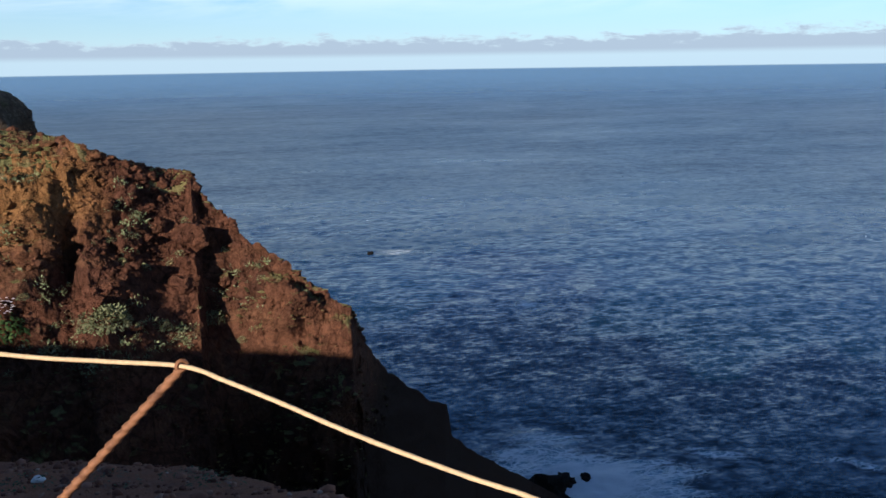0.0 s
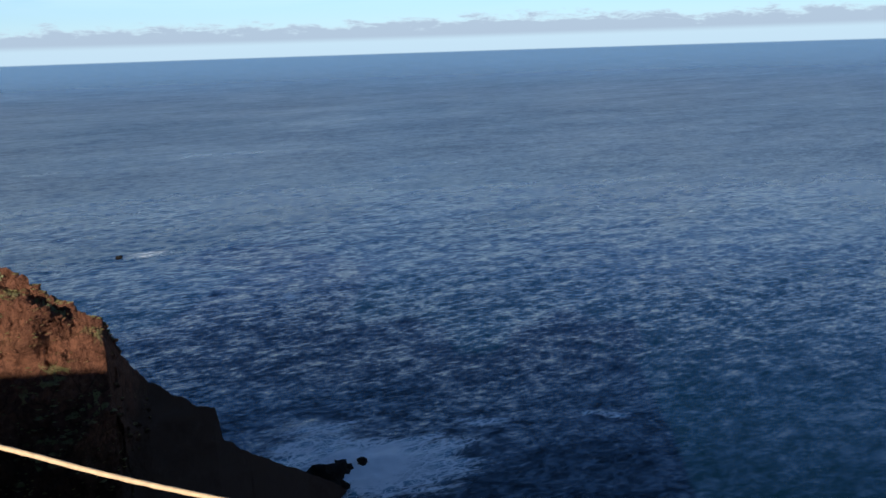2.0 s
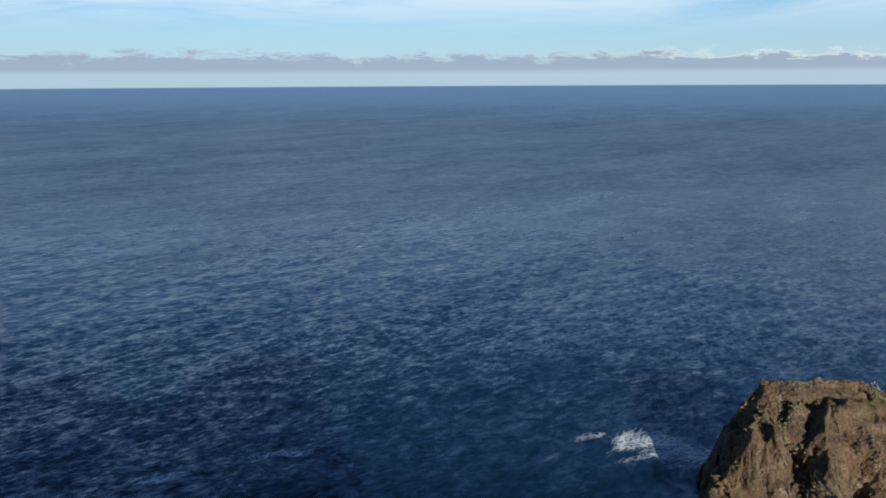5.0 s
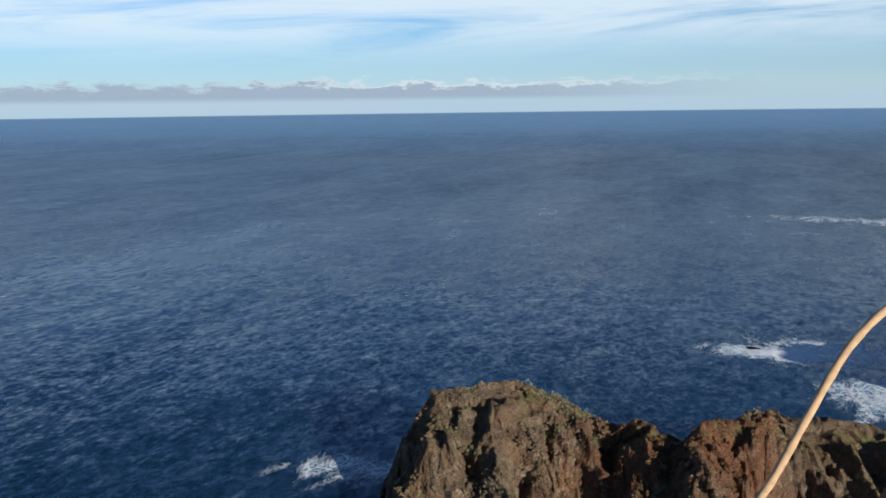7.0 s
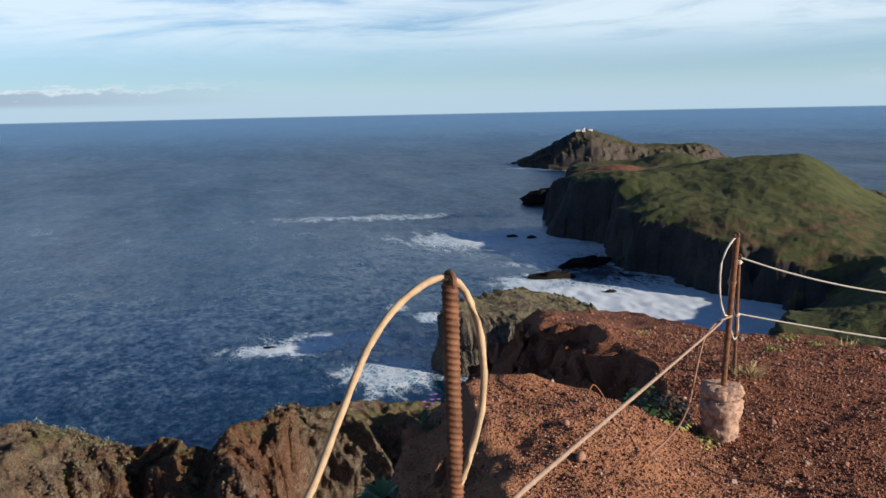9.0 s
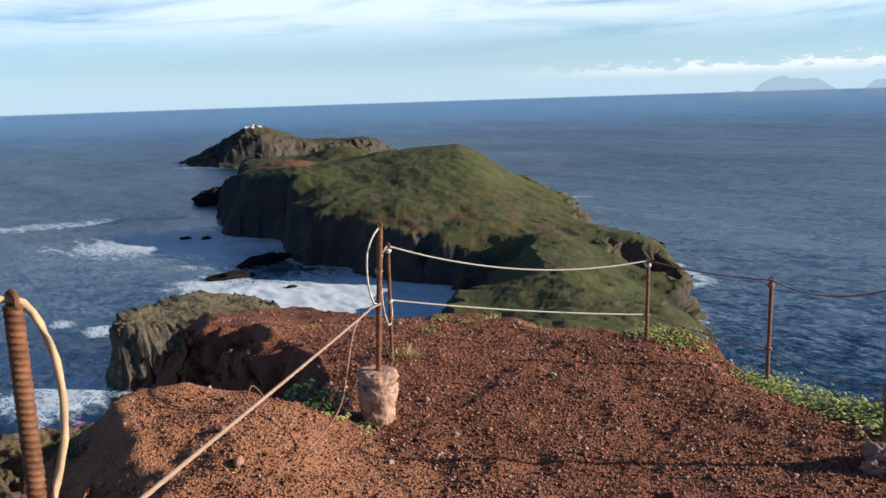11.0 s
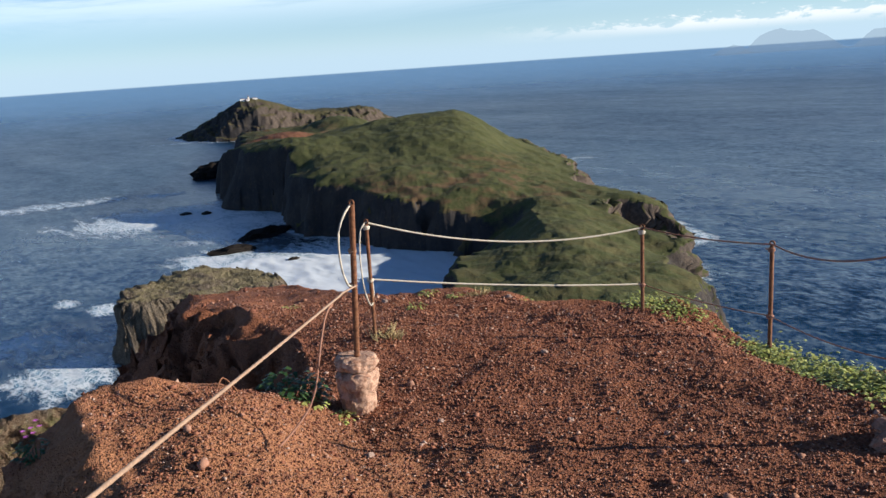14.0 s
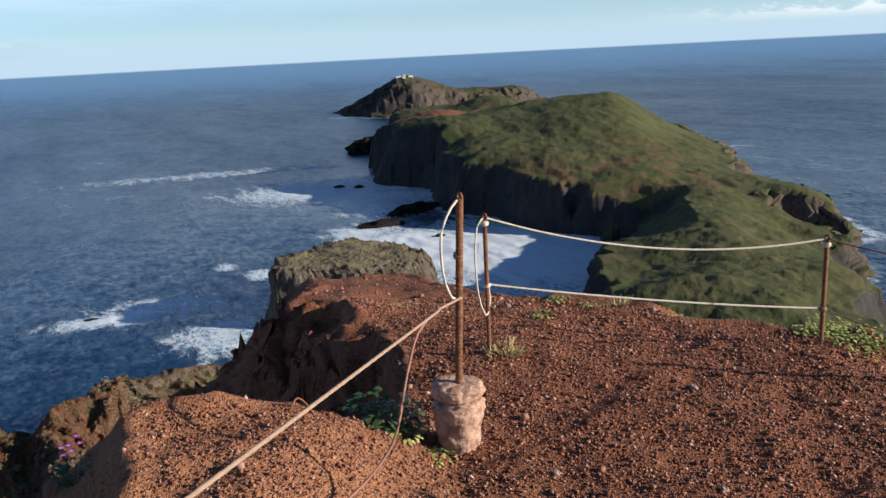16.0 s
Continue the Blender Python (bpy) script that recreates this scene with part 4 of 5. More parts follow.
rope([(-2.3, 2.35, 1.12), (-1.7, 2.28, 1.0), (-1.10, 2.24, 0.935), (-0.85, 2.24, 0.915), (-0.656, 2.228, 0.905), (-0.544, 2.188, 0.882), (-0.402, 2.137, 0.845), (-0.266, 2.087, 0.806), (-0.135, 2.04, 0.773), (0.03, 1.98, 0.737), (0.178, 1.92, 0.712), (0.32, 1.80, 0.688), (0.50, 1.58, 0.664), (0.70, 1.28, 0.66), (0.90, 0.97, 0.72), (1.08, 0.71, 0.84), (1.19, 0.57, 0.97), (1.255, 0.495, 1.09), (1.295, 0.448, 1.20), (1.33, 0.405, 1.298), (1.37, 0.36, 1.355), (1.40, 0.31, 1.386), (1.412, 0.28, 1.386), (1.41, 0.255, 1.365), (1.41, 0.232, 1.29), (1.41, 0.230, 1.19), (1.41, 0.25, 1.10), (1.41, 0.285, 1.0)], ROPE, "thick cream rope slung between leaning posts and over a post top", 0.0058)
rope(sag(B_TOP, C_TOP, 0.10), ROPE_PALE, "pale rope sagging between two posts")
rope(sag((5.08, -1.37, 0.43), (4.86, -3.05, 0.19), 0.02), ROPE_PALE, "lower pale rope between two posts")
rope(sag(C_TOP, D_TOP, 0.02), ROPE_RED, "faded reddish rope between posts", 0.0042)
rope(sag(D_TOP, E_TOP, 0.06), ROPE_RED, "faded reddish rope between posts", 0.0042)
rope(sag(E_TOP, (1.2, -3.25, 0.80), 0.06), ROPE_RED, "faded reddish rope between posts", 0.0042)
rope(sag((4.86, -3.05, 0.19), (4.15, -3.43, 0.10), 0.02), ROPE_RED, "lower reddish rope between posts", 0.0030)
rope(sag((4.15, -3.43, 0.10), (2.81, -2.92, 0.33), 0.03), ROPE_RED, "lower reddish rope between posts", 0.0030)
rope(sag((2.81, -2.92, 0.33), (1.2, -3.25, 0.30), 0.04), ROPE_RED, "lower reddish rope between posts", 0.0030)
rope([A_TIE, (4.02, -0.94, 0.652), (3.8, -0.882, 0.702), (3.0, -0.537, 0.815), (2.4, -0.277, 0.900), (1.9, -0.060, 0.972), (1.42, 0.149, 1.040), (1.32, 0.20, 1.045), (1.34, 0.27, 0.98), (1.41, 0.285, 0.93)], ROPE_GREY, "taut rope running along the mound", 0.0048)
# loose ends at the block's post
rope([A_TOP, (4.175, -1.03, 0.99), (4.15, -0.985, 0.90), (4.16, -0.985, 0.75), (4.19, -1.02, 0.64), A_TIE], ROPE_PALE, "loose pale rope loop hanging beside a post", 0.005)
rope([(3.95, -0.905, 0.662), (3.86, -0.835, 0.625), (3.80, -0.795, 0.56), (3.735, -0.755, 0.46), (3.72, -0.73, 0.36), (3.70, -0.69, 0.28), (3.65, -0.61, 0.215), (3.58, -0.53, 0.185)], ROPE_RED, "loose rope end trailing down onto the soil", 0.0045)
rope([B_TOP, (5.03, -1.32, 0.74), (5.02, -1.30, 0.60), (5.03, -1.31, 0.40), (5.06, -1.35, 0.28), (5.09, -1.38, 0.33), (5.085, -1.375, 0.43)], ROPE_PALE, "slack rope loop hanging from a thin post", 0.0045)


def knot(place, mat, label, turns=3, radius=0.016):
    """A rope tied round a post: close turns and a stub."""
    bm = bmesh.new()
    for i in range(turns):
        ring = ring_bm(radius + 0.002 * (i % 2), 0.0042, (0, 0, 0.0075 * (i - turns / 2)), 0, 8 * (i % 3 - 1))
        me = bpy.data.meshes.new("turn")
        ring.to_mesh(me)
        ring.free()
        bm.from_mesh(me)
        bpy.data.meshes.remove(me)
    root = tagged(new("rope_knot"), label, "knot", "knots on the fence posts")
    root.location = place
    part("turns", bm, mat, root)
    stub = bmesh.new()
    bmesh.ops.create_cone(stub, cap_ends=True, segments=8, radius1=0.0045, radius2=0.0035, depth=0.03, matrix=pose(radius + 0.008, 0.004, -0.008, 0, 65, 20))
    part("stub", stub, mat, root)
    return root


for kx, ky, kz, mat in ((4.235, -1.052, 0.63, ROPE_RED), (4.222, -1.06, 0.80, ROPE_GREY), (5.055, -1.36, 0.745, ROPE_PALE), (5.083, -1.366, 0.43, ROPE_PALE), (4.86, -3.058, 0.525, ROPE_PALE), (4.86, -3.052, 0.19, ROPE_RED), (4.157, -3.444, 0.485, ROPE_RED), (4.147, -3.43, 0.10, ROPE_RED), (2.81, -2.92, 0.755, ROPE_RED), (2.81, -2.92, 0.33, ROPE_RED)):
    knot((kx, ky, kz), mat, "pale rope knotted round a rusty post" if mat is ROPE_PALE else "faded reddish rope knotted round a rusty post")
rope([(4.24, -0.36, 0.21), (4.27, -0.39, 0.262), (4.29, -0.41, 0.27), (4.30, -0.44, 0.235), (4.29, -0.48, 0.17), (4.27, -0.53, 0.12)], RUST, "dry brown root sticking out of the mound", 0.0042, "dry_root")

# ---- materials of small things ----
def m_leaf(name, a, b, rough=0.55):
    m, k = material(name)
    rnd = k.n("ShaderNodeNewGeometry").outputs["Random Per Island"]
    p = k.position()
    col = k.mix(rnd, a, b)
    col = k.mix(k.step(k.noise(p, 60, 3, 0.6), 0.4, 0.7, 0.0, 0.4), col, k.mix(1.0, col, (0.5, 0.55, 0.4), "MULTIPLY"))
    k.surface(col, rough, spec=0.3)
    return m


LEAF = m_leaf("fresh_leaves", (0.20, 0.26, 0.055), (0.42, 0.42, 0.13))
LEAF_DARK = m_leaf("dark_leaves", (0.020, 0.055, 0.018), (0.055, 0.10, 0.030))
LEAF_GREY = m_leaf("grey_green_shrub", (0.10, 0.12, 0.05), (0.24, 0.24, 0.14), 0.8)
STRAW = m_leaf("dry_grass", (0.30, 0.22, 0.10), (0.48, 0.38, 0.20), 0.8)
PETAL = m_leaf("magenta_petals", (0.45, 0.08, 0.45), (0.60, 0.16, 0.55))
PETAL_PALE = m_leaf("pale_pink_petals", (0.70, 0.55, 0.62), (0.80, 0.72, 0.75))


def m_pebble():
    m, k = material("mixed_pebbles")
    rnd = k.n("ShaderNodeNewGeometry").outputs["Random Per Island"]
    ramp = k.n("ShaderNodeValToRGB")
    k.link(rnd, ramp.inputs[0])
    tones = [(0.0, (0.105, 0.041, 0.028)), (0.40, (0.185, 0.071, 0.043)), (0.68, (0.28, 0.118, 0.070)), (0.93, (0.32, 0.175, 0.12)), (1.0, (0.46, 0.33, 0.26))]
    ramp.color_ramp.elements[0].position, ramp.color_ramp.elements[1].position = tones[0][0], tones[-1][0]
    ramp.color_ramp.elements[0].color, ramp.color_ramp.elements[1].color = (*tones[0][1], 1), (*tones[-1][1], 1)
    for pos, col in tones[1:-1]:
        ramp.color_ramp.elements.new(pos).color = (*col, 1)
    n = k.noise(k.position(), 160, 3, 0.6)
    k.surface(ramp.outputs[0], 0.9, k.bump(n, 0.6, 0.003), spec=0.25)
    return m


PEBBLE = m_pebble()
STONE = m_plain("pale_stone", (0.33, 0.235, 0.19), 0.9, 18, 0.6, 0.0, 0.01, 0.2)
DARK_ROCK = m_cliff("wet_black_rock", ((0.018, 0.016, 0.015), (0.028, 0.024, 0.021), (0.038, 0.032, 0.028), (0.016, 0.014, 0.013)), ((0.05, 0.05, 0.03), (0.05, 0.05, 0.03)), 2.0, 1.0)


# ---- islets, sea rocks, lighthouse ----
def boulder_bm(size, seed, rough=0.35, sub=3):
    """A broken lump of rock."""
    bm = bmesh.new()
    bmesh.ops.create_icosphere(bm, subdivisions=sub, radius=1.0)
    co = np.array([v.co[:] for v in bm.verts])
    n = fbm(co[:, 0] * 1.3 + seed, co[:, 1] * 1.3, co[:, 2] * 1.3, 4, 0.55, seed, True)
    for v, w in zip(bm.verts, n):
        v.co = Vector((v.co.x * size[0], v.co.y * size[1], v.co.z * size[2])) * (1 + rough * float(w))
    return bm


def rock(name, place, size, turn, mat, label, category, group, seed, rough=0.35, sub=3):
    bm = boulder_bm(size, seed, rough, sub)
    me = bpy.data.meshes.new(name)
    bm.to_mesh(me)
    bm.free()
    me.materials.append(mat)
    ob = tagged(new(name, me), label, category, group)
    ob.matrix_basis = pose(*place, 0, 0, turn)
    return ob


for n, (rx, ry, a, b, c, turn) in enumerate([(772, -84, 7, 15, 4, 10), (706, -126, 2, 4, 1.6, 30), (838, -126, 11, 24, 4.5, 40), (1400, -146, 18, 26, 15, 20), (1372, -124, 8, 12, 9, 0), (1010, -88, 3, 5, 2.5, 20),
                                             (-77, 702, 2, 4, 1.2, 0), (36, 300, 2.6, 3.5, 2.6, 15), (29, 290, 5, 6, 6, 40), (44, 303, 1.6, 2.2, 1.4, 0), (552, 122, 1.5, 3, 1.0, 0), (1025, -66, 3, 5, 2.2, 0)]):
    rock("sea_rock", (rx, ry, SEA - 0.2), (a, b, c), turn, DARK_ROCK, "wet black rock washed by white surf", "rock", "rocks in the surf", 100 + n, 0.45)


def box_bm(w, d, h, x=0, y=0, z=0, bevel=0.1):
    bm = bmesh.new()
    bmesh.ops.create_cube(bm, size=1.0, matrix=pose(x, y, z + h / 2) @ Matrix.Diagonal((w, d, h, 1)))
    bmesh.ops.bevel(bm, geom=bm.edges[:], offset=bevel, segments=1, affect="EDGES")
    return bm


def tube_bm(rings, seg=20):
    """A turned shape from (height, radius) rings."""
    bm = bmesh.new()
    rows = [[bm.verts.new((r * math.cos(2 * math.pi * j / seg), r * math.sin(2 * math.pi * j / seg), z)) for j in range(seg)] for z, r in rings]
    for a, b in zip(rows, rows[1:]):
        for j in range(seg):
            bm.faces.new((a[j], a[(j + 1) % seg], b[(j + 1) % seg], b[j]))
    bm.faces.new(rows[0][::-1])
    bm.faces.new(rows[-1])
    return bm


TILE = m_plain("red_roof_tiles", (0.32, 0.13, 0.08), 0.8, 0.6, 0.4)
GLASS_DARK = m_plain("dark_lantern_glass", (0.03, 0.04, 0.05), 0.15, 2, 0.2)


def build_lighthouse():
    root = tagged(new("lighthouse"), "white lighthouse with low keeper's houses on the summit", "lighthouse")
    z = sum(on("far_island", 2222 + dx, -326 + dy) for dx in (-12, 0, 12) for dy in (-16, 0, 16)) / 9
    root.location = (2222, -326, z - 0.5)
    part("tower", tube_bm([(0, 3.0), (8, 2.5), (8.2, 3.2), (9.0, 3.2)]), WHITE, root)
    lantern = part("lantern", tube_bm([(9.0, 1.7), (11.2, 1.7)]), GLASS_DARK, root, "dark glazed lantern room")
    part("dome", tube_bm([(11.2, 2.0), (12.2, 1.3), (12.9, 0.2)]), TILE, lantern, "red domed cap")
    for bx, by, w, d, h in ((2, 14, 7, 12, 5.0), (1, -16, 7, 11, 5.5), (-6, 2, 6, 8, 4)):
        wall = part("house_wall", box_bm(w, d, h, bx, by), WHITE, root)
        part("house_roof", box_bm(w + 0.6, d + 0.6, 0.7, bx, by, h), TILE, wall, "low red tiled roof")
        for i in range(3):
            part("window", box_bm(0.2, 1.1, 1.4, bx - w / 2 - 0.02, by + (i - 1) * d / 3.4, 1.6, 0.03), GLASS_DARK, wall)


build_lighthouse()


def build_far_isle(mid, half, high, seed):
    x, y = polar(mid - half * 1.7, mid + half * 1.7, 120, 4560, 4720, 8)
    a, r = np.degrees(np.arctan2(x, y)), np.hypot(x, y)
    prof = high * np.exp(-(np.abs(a - mid) / half) ** 4) * (1 + 0.12 * fbm(a * 1.6, a * 0, 0, 4, 0.5, seed) + 0 * r)
    z = -68 + prof * np.clip(1 - np.abs(r - 4640) / 80, 0, 1) ** 0.12
    sheet("distant_island", np.stack([x, y, z], -1), HAZE, "", "faint blue mountainous island on the horizon", "island")


build_far_isle(131.9, 2.3, 110, 4)
build_far_isle(137.1, 1.5, 84, 9)
build_far_isle(128.6, 0.9, 45, 6)


# ---- things on the lookout ----
def ground_at(x, y):
    return on("ground", x, y)


def build_block():
    """The bucket-shaped concrete footing, cracked round its upper third."""
    root = tagged(new("concrete_block"), "bucket shaped pinkish concrete footing cracked below its rim", "concrete block")
    root.location = (4.25, -1.035, ground_at(4.25, -1.035) - 0.015)

    def drum(rings, seed):
        fine = [(rings[i][0] + (rings[i + 1][0] - rings[i][0]) * j / 5, rings[i][1] + (rings[i + 1][1] - rings[i][1]) * j / 5) for i in range(len(rings) - 1) for j in range(5)] + [rings[-1]]
        bm = tube_bm(fine, 64)
        co = np.array([v.co[:] for v in bm.verts])
        n = fbm(co[:, 0] * 14 + seed, co[:, 1] * 14, co[:, 2] * 12, 4, 0.6, seed)
        pits = fbm(co[:, 0] * 38 + seed, co[:, 1] * 38, co[:, 2] * 38, 3, 0.6, seed + 1, True)
        for v, w, q in zip(bm.verts, n, pits):
            f = 1 + 0.10 * float(w) + 0.075 * float(q)
            v.co.x, v.co.y, v.co.z = v.co.x * f, v.co.y * f, v.co.z + 0.008 * float(w)
        for f in bm.faces:
            f.smooth = True
        return bm

    part("base_drum", drum([(0.0, 0.066), (0.012, 0.076), (0.06, 0.083), (0.12, 0.090), (0.165, 0.096), (0.198, 0.099), (0.216, 0.090), (0.222, 0.05)], 3), CONCRETE, root)
    cap = part("cap", drum([(0.219, 0.06), (0.224, 0.090), (0.245, 0.099), (0.268, 0.095), (0.284, 0.080), (0.288, 0.03)], 8), CONCRETE, root, "broken concrete rim of the footing")
    cap.location = (0.012, -0.006, 0.004)


build_block()
rock("footing_stone", (2.76, -2.87, ground_at(2.76, -2.87) + 0.022), (0.060, 0.056, 0.040), 65, EARTHY, "rough earth stained lump at the foot of a post", "stone", "", 41, 0.75, 4)


def pebbles(name, count, area, sizes, seed, label, lumps=True):
    """Loose stones pressed into the soil, joined in one mesh."""
    rng = np.random.default_rng(seed)
    bm = bmesh.new()
    if lumps:
        bmesh.ops.create_icosphere(bm, subdivisions=1, radius=1.0)
    else:
        for p in ((1, 0, 0), (-0.5, 0.87, 0), (-0.5, -0.87, 0), (0.3, 0.2, 1), (-0.3, -0.2, -0.6)):
            bm.verts.new(p)
        vs = list(bm.verts)
        for i in range(3):
            bm.faces.new((vs[i], vs[(i + 1) % 3], vs[3]))
            bm.faces.new((vs[(i + 1) % 3], vs[i], vs[4]))
        bm.verts.index_update()
    unit = np.array([v.co[:] for v in bm.verts])
    tris = np.array([[v.index for v in f.verts] for f in bm.faces])
    bm.free()
    x = rng.uniform(area[0], area[1], count)
    y = rng.uniform(area[2], area[3], count)
    z, d = ground_height(x, y)
    ok = d > -0.25
    x, y, z = x[ok], y[ok], z[ok]
    n = len(x)
    s = sizes[0] * np.exp(rng.normal(0, sizes[1], n)).clip(0.4, 4.5)
    shape = s[:, None] * rng.uniform(0.65, 1.25, (n, 3)) * np.array([1, 1, 0.72])
    jit = 1 + rng.uniform(-0.28, 0.28, (n, len(unit), 1))
    a = rng.uniform(0, 2 * math.pi, n)
    p = unit[None] * jit * shape[:, None]
    px = p[..., 0] * np.cos(a)[:, None] - p[..., 1] * np.sin(a)[:, None] + x[:, None]
    py = p[..., 0] * np.sin(a)[:, None] + p[..., 1] * np.cos(a)[:, None] + y[:, None]
    pz = p[..., 2] + (z + s * 0.30)[:, None]
    co = np.stack([px, py, pz], -1).reshape(-1, 3)
    idx = (tris[None] + (np.arange(n) * len(unit))[:, None, None]).reshape(-1, 3)
    me = bpy.data.meshes.new(name)
    me.vertices.add(len(co))
    me.vertices.foreach_set("co", co.astype(np.float32).ravel())
    me.loops.add(idx.size)
    me.loops.foreach_set("vertex_index", idx.astype(np.int32).ravel())
    me.polygons.add(len(idx))
    me.polygons.foreach_set("loop_start", np.arange(0, idx.size, 3, dtype=np.int32))
    me.update(calc_edges=True)
    me.materials.append(PEBBLE)
    return tagged(new(name, me), label, "gravel", "", "stuff")


pebbles("gravel", 125000, (1.8, 6.9, -3.6, 0.8), (0.0053, 0.40), 5, "loose reddish gravel strewn over the bare soil", False)
pebbles("clods", 1800, (1.6, 9.0, -3.5, 1.0), (0.0085, 0.42), 6, "larger clods and stones on the soil")
pebbles("slope_stones", 3000, (-9.5, 0.6, 2.5, 11.5), (0.022, 0.6), 7, "dark earth clods on the shaded slope")

rng = random.Random(4)
for n in range(11):
    sx, sy = rng.uniform(2.6, 6.3), rng.uniform(-3.2, -0.7)
    if n < 5:
        sx, sy = rng.uniform(5.2, 6.2), rng.uniform(-2.6, -1.5)
    s = rng.uniform(0.010, 0.020)
    rock("stone", (sx, sy, ground_at(sx, sy) + s * 0.3), (s, s * rng.uniform(0.7, 1.2), s * 0.7), rng.uniform(0, 180), STONE, "small pale angular stone on red soil", "stone", "pale stones on the soil", 200 + n, 0.3, 2)
rock("stone", (-4.6, 8.9, ground_at(-4.6, 8.9) + 0.02), (0.055, 0.045, 0.04), 20, WHITE, "white stone on the shaded slope", "stone", "", 260, 0.3, 2)


# ---- plants ----
def leaf_faces(bm, base, way, length, width, bend, up=Vector((0, 0, 1)), steps=3):
    """One leaf: a tapered blade that bends down along its way."""
    side = way.cross(up)
    side = side.normalized() if side.length > 0.01 else Vector((1, 0, 0))
    prev = None
    for i in range(steps + 1):
        t = i / steps
        p = base + way * (length * t) - Vector((0, 0, bend * length * t * t))
        w = width * (math.sin(math.pi * (0.15 + 0.85 * t)) * 0.5 if i < steps else 0.02)
        cur = (bm.verts.new(p - side * w), bm.verts.new(p + side * w + Vector((0, 0, w * 0.3))))
        if prev:
            bm.faces.new((prev[0], prev[1], cur[1], cur[0]))
        prev = cur


def plant(name, place, spread, height, count, leaf, mat, label, seed, group="", category="plant", bend=0.5, flat=0.5, flowers=None, kind=""):
    """A low plant of many separate leaves on short stems; flowers, if any, are a part of their own."""
    rng = random.Random(seed)
    bm = bmesh.new()
    for _ in range(count):
        a, r = rng.uniform(0, 2 * math.pi), spread * math.sqrt(rng.random())
        h = height * (1 - 0.6 * (r / spread) ** 2) * rng.uniform(0.25, 1.0)
        base = Vector((r * math.cos(a), r * math.sin(a), h))
        way = Vector((math.cos(a + rng.uniform(-1.2, 1.2)), math.sin(a + rng.uniform(-1.2, 1.2)), rng.uniform(-0.1, 1.2 - flat))).normalized()
        leaf_faces(bm, base, way, leaf * rng.uniform(0.6, 1.3), leaf * rng.uniform(0.35, 0.6), bend, steps=2)
        if rng.random() < 0.3:
            leaf_faces(bm, Vector((base.x * 0.5, base.y * 0.5, 0)), (base - Vector((base.x * 0.5, base.y * 0.5, 0)) + Vector((0, 0, 0.001))).normalized(), max(h, 0.01), leaf * 0.08, 0.0, Vector((1, 0, 0)), 2)
    me = bpy.data.meshes.new(name)
    bm.to_mesh(me)
    bm.free()
    me.materials.append(mat)
    ob = tagged(new(name, me), label, category, group, kind)
    ob.location = place
    if flowers:
        fb = bmesh.new()
        for _ in range(flowers[0]):
            a, r = rng.uniform(0, 2 * math.pi), spread * 0.6 * math.sqrt(rng.random())
            c = Vector((r * math.cos(a), r * math.sin(a), height * rng.uniform(0.95, 1.35)))
            for j in range(5):
                w = Vector((math.cos(j * 1.257 + a), math.sin(j * 1.257 + a), 0.35)).normalized()
                leaf_faces(fb, c, w, flowers[1], flowers[1] * 0.8, 0.2, steps=2)
        tagged(part("flowers", fb, flowers[2], ob), kind="stuff")
    return ob


# green plants along the south edge
edge = [Vector(p) for p in ((5.0, -3.14), (4.8, -3.28), (4.3, -3.46), (4.05, -3.40), (3.85, -3.34), (3.65, -3.31), (3.45, -3.29), (3.25, -3.29), (3.05, -3.28), (2.85, -3.26), (2.65, -3.23), (2.45, -3.21), (2.25, -3.17))]
rng = random.Random(11)
cover = bmesh.new()
for p in edge:
    for _ in range(760 if p.x < 4.2 else 330):
        px, py = p.x + rng.gauss(0, 0.10), p.y + rng.gauss(-0.02, 0.085)
        patch = noise.noise(Vector((px * 4, py * 4, 3)))
        if patch < -0.25:
            continue
        h = ground_at(px, py) if _ % 3 == 0 else h
        a = rng.uniform(0, 2 * math.pi)
        lift = rng.uniform(0.002, 0.022 + 0.05 * max(0, patch))
        leaf_faces(cover, Vector((px, py, h + lift)), Vector((math.cos(a), math.sin(a), rng.uniform(0.0, 0.9))).normalized(), rng.uniform(0.020, 0.044), rng.uniform(0.012, 0.024), 0.5, steps=2)
me = bpy.data.meshes.new("groundcover")
cover.to_mesh(me)
cover.free()
me.materials.append(LEAF)
tagged(new("groundcover", me), "low fresh green leafy plants along the cliff edge", "plants", "", "stuff")


def tuft(name, place, spread, height, count, mat, label, seed, group=""):
    """Thin dry blades."""
    rng = random.Random(seed)
    bm = bmesh.new()
    for _ in range(count):
        a, r = rng.uniform(0, 2 * math.pi), spread * 0.5 * rng.random()
        way = Vector((math.cos(a) * rng.uniform(0.1, 0.8), math.sin(a) * rng.uniform(0.1, 0.8), 1)).normalized()
        leaf_faces(bm, Vector((r * math.cos(a), r * math.sin(a), 0)), way, height * rng.uniform(0.5, 1.1), 0.005, rng.uniform(0.1, 0.7), Vector((math.sin(a), -math.cos(a), 0.2)), 4)
    me = bpy.data.meshes.new(name)
    bm.to_mesh(me)
    bm.free()
    me.materials.append(mat)
    ob = tagged(new(name, me), label, "grass", group)
    ob.location = place
    return ob


